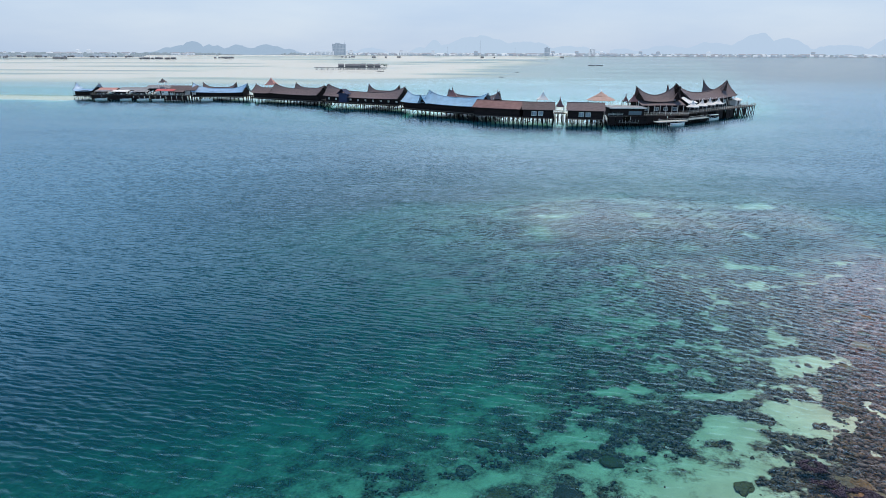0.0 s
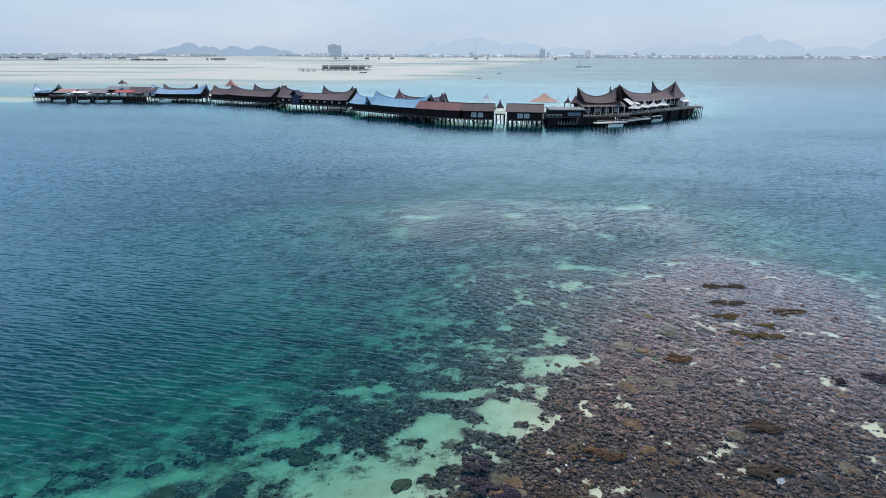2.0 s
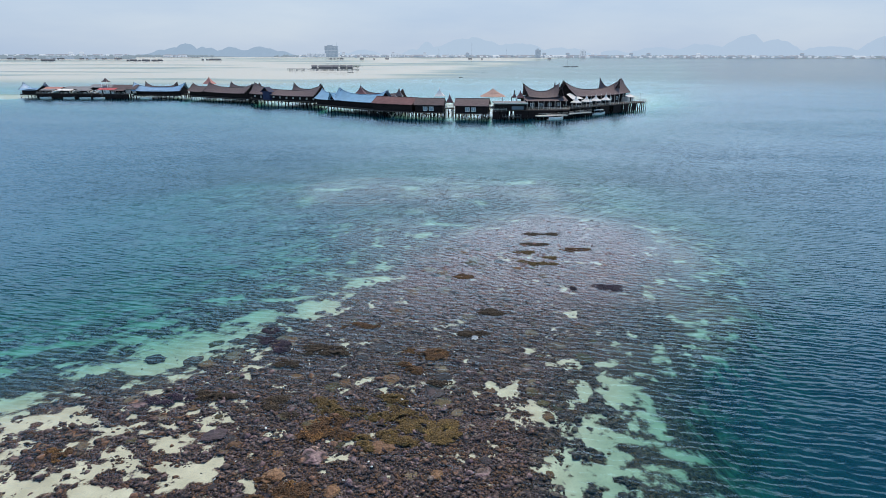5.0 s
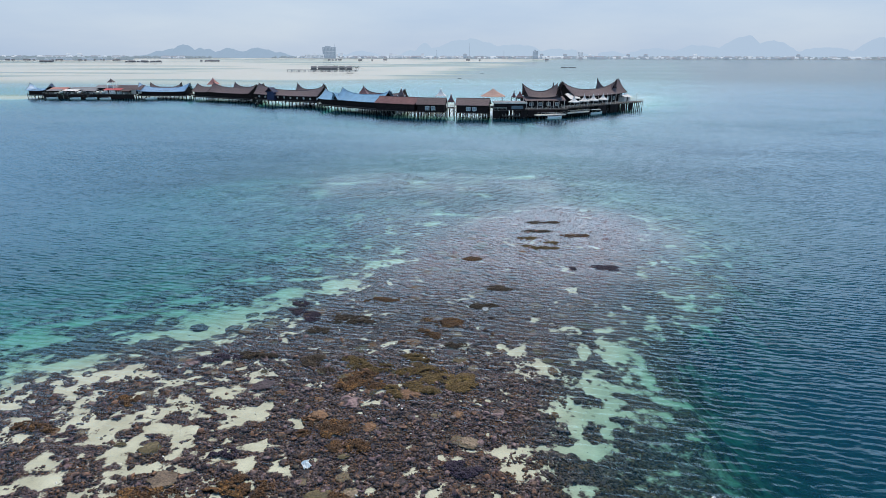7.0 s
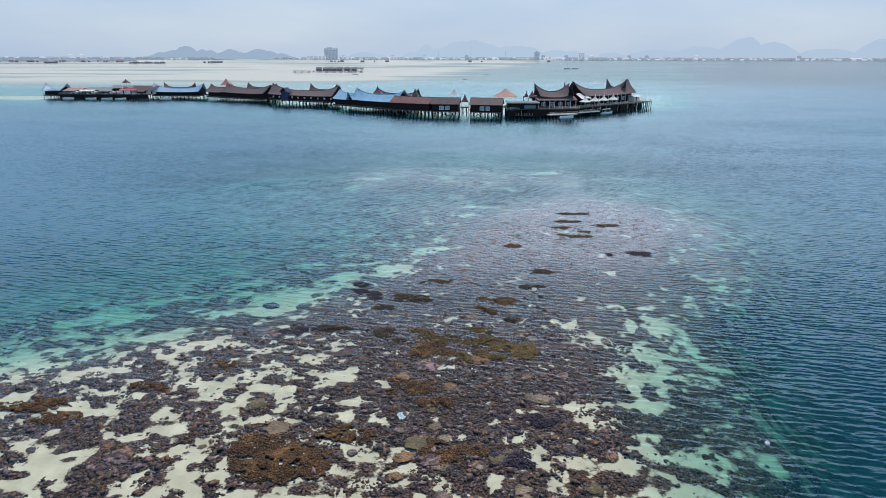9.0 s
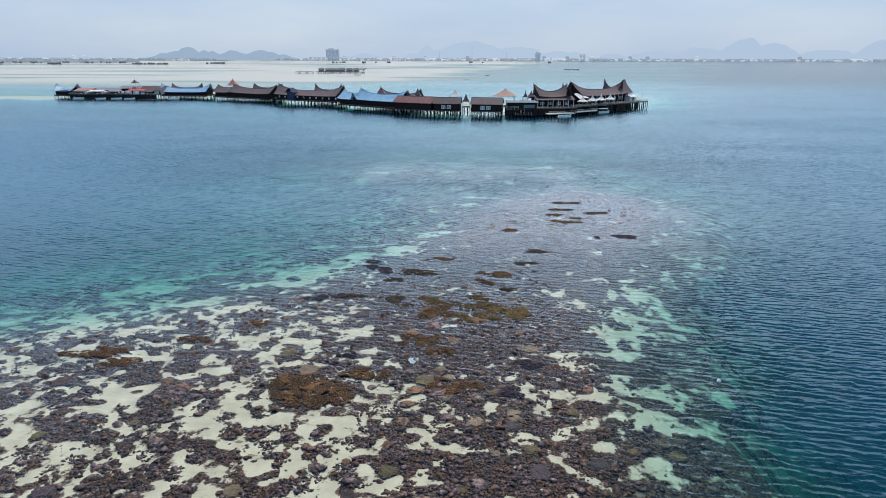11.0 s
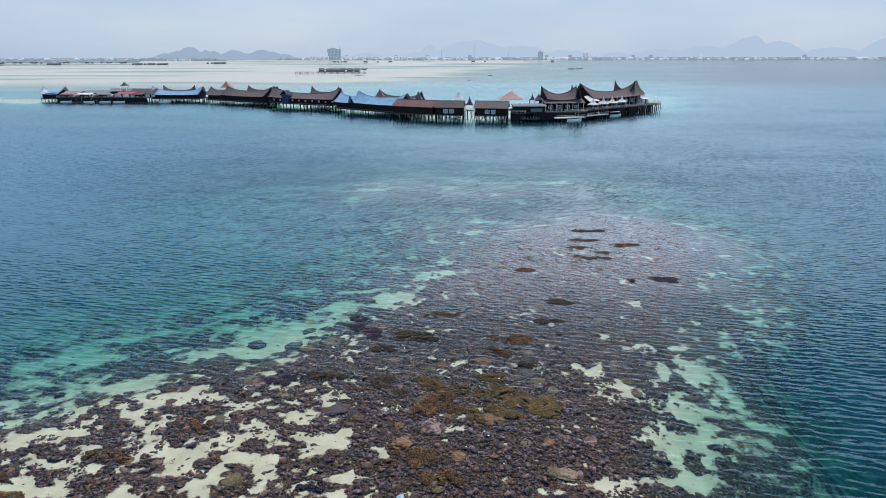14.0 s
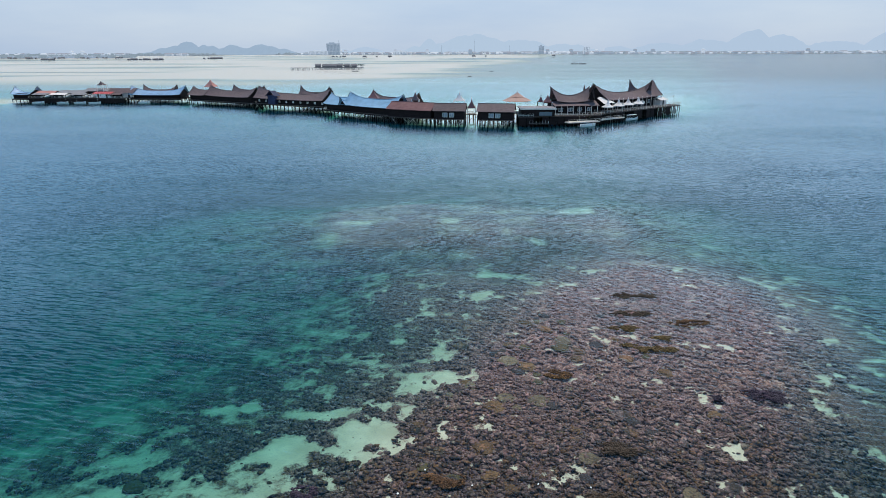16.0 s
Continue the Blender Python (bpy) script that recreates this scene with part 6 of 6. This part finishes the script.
def coral_heads():
    r = random.Random(9)
    looks = ((HEAD, "knobbly grey-brown coral head among rubble"), (PLATE_ORANGE, "flat orange-brown coral plate on the reef flat"), (PLATE_TAN, "low tan coral plate in shallow water"),
             (PLATE_DARK, "dark purple-brown coral colony on the reef flat"), (PLATE_OLIVE, "rounded olive-brown coral head on the reef flat"))
    kinds = []
    for k in range(15):
        co, tri = lump(20 + k, 3, (0.32, 0.4, 0.22, 0.3, 0.36)[k % 5], 0.42, 0.22)
        me = bpy.data.meshes.new("coral_head")
        me.from_pydata(co.tolist(), [], tri.tolist())
        me.materials.append(looks[k % 5][0])
        kinds.append(me)
    spots = reef_places(2600, -14, 58, -10, 66, 0.35, 0.90, 0.8, 0.22, 12)
    spots = spots[np.random.default_rng(3).permutation(len(spots))[:270]]
    # big brown heads standing on the sand of the western slope
    big = [(1.9, 40.2, 1.0), (2.6, 32.6, 1.1), (10.6, 30.9, 0.7), (15.0, 30.6, 0.9), (19.2, 34.3, 0.7), (18.9, 30.2, 0.9), (20.6, 29.3, 0.8), (22.5, 31.0, 0.8), (7.2, 33.5, 0.8), (11.0, 37.4, 0.8), (0.2, 36.3, 0.7), (26.0, 33.0, 0.8)]
    place = np.array([(p[0], p[1]) for p in big])
    deep = depth_at(place[:, 0], place[:, 1])
    spots = np.concatenate([spots, np.array([(p[0], p[1], 0.15 * p[2] - d, p[2], p[2], k) for k, (p, d) in enumerate(zip(big, deep))])])
    for i, (x, y, z, rad, h, a) in enumerate(spots):
        k = i % 15
        ob = new("coral_head", kinds[k])
        ob.matrix_basis = Matrix.LocRotScale((x, y, z), Euler((0, 0, a)), (rad, rad * r.uniform(0.7, 1.1), min(0.42, rad * 0.55)))
        tagged(ob, looks[k % 5][1], "coral", "coral heads of the reef")


coral_heads()


# brown weed beds that break the surface: x, y, half length, half width
ORANGE = [(26.4, 3.5, 3.8, 2.6), (28.7, 6.6, 2.0, 1.2), (34.0, 20.0, 1.8, 1.6), (41, 32.5, 1.2, 1.0), (58.2, 64.2, 2.0, 1.0), (42.7, 52.2, 1.3, 0.8), (32.6, 13.7, 1.6, 1.6), (35.2, 11.1, 1.5, 1.1),
          (36.8, 5.7, 2.1, 1.5), (6.5, 7.6, 1.9, 1.0), (16.3, 15.8, 0.9, 0.8), (11.2, 11.8, 1.5, 0.6), (33.2, 37.4, 1.8, 1.0), (39.3, 29.3, 1.2, 0.8), (40.8, 32.4, 1.5, 1.0), (3.6, 8.6, 2.2, 0.9)]
DARK = [(31.3, 32.3, 2.1, 1.0), (29.1, 23.2, 1.4, 1.1), (46.4, 41.8, 1.6, 0.8), (54.6, 71.4, 2.0, 1.0), (28.1, 29.1, 1.0, 0.7), (41.5, 27.3, 0.9, 0.5), (44.6, 36.4, 1.5, 0.8), (24, 24, 1.4, 0.7), (52.4, 66.4, 1.8, 0.8)]
OLIVE = [(41.0, 20.9, 2.9, 2.5), (39.2, 18.9, 1.8, 1.2), (33.6, 23.2, 1.7, 1.1), (52.8, 58.2, 2.0, 0.8), (37.6, 21.9, 1.0, 0.6), (54.5, 60.5, 1.4, 0.6), (38.2, 24.5, 1.5, 0.6), (51.2, 62.6, 1.2, 0.6)]
VIOLET = [(41.1, 4.8, 1.5, 0.9), (26.8, 10.1, 0.9, 0.5), (43, 9.5, 1.2, 0.8), (20.5, 23.2, 1.5, 0.8), (25.7, 33.1, 1.6, 1.1), (24.2, 35.7, 1.4, 0.7), (60.4, 50.2, 1.8, 1.0), (56, 49.5, 0.8, 0.5)]
TUFT = [lump(60 + k, 1, q, 0.5, 0.9) for k, q in enumerate((0.9, 1.2, 0.8, 1.05))]


def weed_bed(cx, cy, a, b, mat, label, seed, category="seaweed", group="weed beds of the reef", name="weed_bed"):
    g = np.random.default_rng(seed)
    n = int(a * b * math.pi * 480) + 60
    lobe = g.integers(0, 8, n)                       # a bed is several clumps run together
    lx, ly, ls = g.normal(0, 0.48, 8) * a, g.normal(0, 0.48, 8) * b, g.uniform(0.22, 0.66, 8)
    ang, rad = g.uniform(0, 6.28, n), np.sqrt(g.random(n))
    edge = (0.6 + 0.8 * fbm(np.cos(ang) * 2.2 + seed * 3.7 + lobe * 9.0, np.sin(ang) * 2.2 + seed * 1.3, 3)) * ls[lobe]
    x, y = lx[lobe] + a * rad * edge * np.cos(ang), ly[lobe] + b * rad * edge * np.sin(ang)
    hole = fbm((cx + x) / 0.7, (cy + y) / 0.5, 2)
    ok = hole > 0.36
    x, y, rad = x[ok], y[ok], rad[ok]
    size = g.uniform(0.03, 0.085, len(x))
    z = -np.minimum(depth_at(cx + x, cy + y), 0.14) + 0.10 + 0.18 * (1 - rad) + g.uniform(-0.03, 0.03, len(x))
    ob = new(name, scatter(name, TUFT, np.stack([x, y, z, size, size * 0.9, g.uniform(0, 6.28, len(x))], 1), mat))
    ob.matrix_basis = pose(cx, cy, 0, 0, 0, 0)
    return tagged(ob, label, category, group, kind="stuff")


for k, (x, y, a, b) in enumerate(ORANGE):
    weed_bed(x, y, a, b, WEED, "orange-brown weed bed breaking the surface of the reef", 100 + k)
for k, (x, y, a, b) in enumerate(DARK):
    weed_bed(x, y, a, b, WEED_DARK, "dark brown weed clump drying on the reef", 140 + k)
for k, (x, y, a, b) in enumerate(OLIVE):
    weed_bed(x, y, a, b, WEED_OLIVE, "olive-brown weed bed breaking the surface of the reef", 170 + k)
for k, (x, y, a, b) in enumerate(VIOLET):
    weed_bed(x, y, a, b, PURPLE, "dark purple branching coral patch in the shallows", 200 + k, "coral", "purple coral patches", "branching_coral")


# ---- flotsam ----
def buoy(x, y):
    e = thing("mooring_buoy", x, y, 0)
    part("float", Geo().lathe([(0.04, -.14), (0.14, -.07), (0.18, .04), (0.13, .15), (0.05, .22)], 10), WHITE, e, smooth=True)
    part("ring", Geo().lathe([(0.04, .2), (0.06, .24), (0.04, .28)], 8), STEEL, e)
    tagged(e, "small white mooring buoy floating off the reef edge", "buoy")


buoy(59, 7.8)


def scrap(x, y, w, d, turn, label, mat=WHITE, z=0.04):
    e = thing("plastic_scrap", x, y, z, turn)
    rows = [[(-w / 2 + w * j / 5, -d / 2 + d * k / 3, 0.10 * math.sin(j * 1.7 + k) + 0.05 * k) for j in range(6)] for k in range(4)]
    part("sheet", Geo().grid(rows, 0.02), mat, e)
    part("fold", Geo().grid([[(-w / 2 + w * j / 5, d * .35, 0.16), (-w / 2 + w * j / 5 + .05, d * .5, 0.26 + 0.05 * math.sin(j))] for j in range(6)], 0.02), mat, e)
    tagged(e, label, "scrap", "drifting scraps on the reef")


scrap(44.7, 35.5, 0.7, 0.22, 20, "pale plastic sheet caught on the reef flat", CANVAS)
scrap(32.8, 9.0, 0.55, 0.5, 40, "pale blue-white crate lid caught on coral", HULL)


def litter():
    r = random.Random(31)
    me = Geo().lathe([(0.03, -.05), (0.11, -.02), (0.13, .05), (0.06, .11)], 7).mesh("shell", WHITE)
    for i in range(46):
        y = r.uniform(0, 44)
        x = r.uniform(14 + 0.3 * y, 44)
        ob = new("white_shell", me)
        ob.matrix_basis = Matrix.LocRotScale((x, y, 0.02), Euler((r.uniform(-.5, .5), r.uniform(-.5, .5), r.uniform(0, 6))), [r.uniform(0.35, 0.8) * k for k in (1.3, 0.8, 0.7)])
        tagged(ob, "small white shell or scrap lying on the reef", "shell", "white flecks on the reef")


litter()
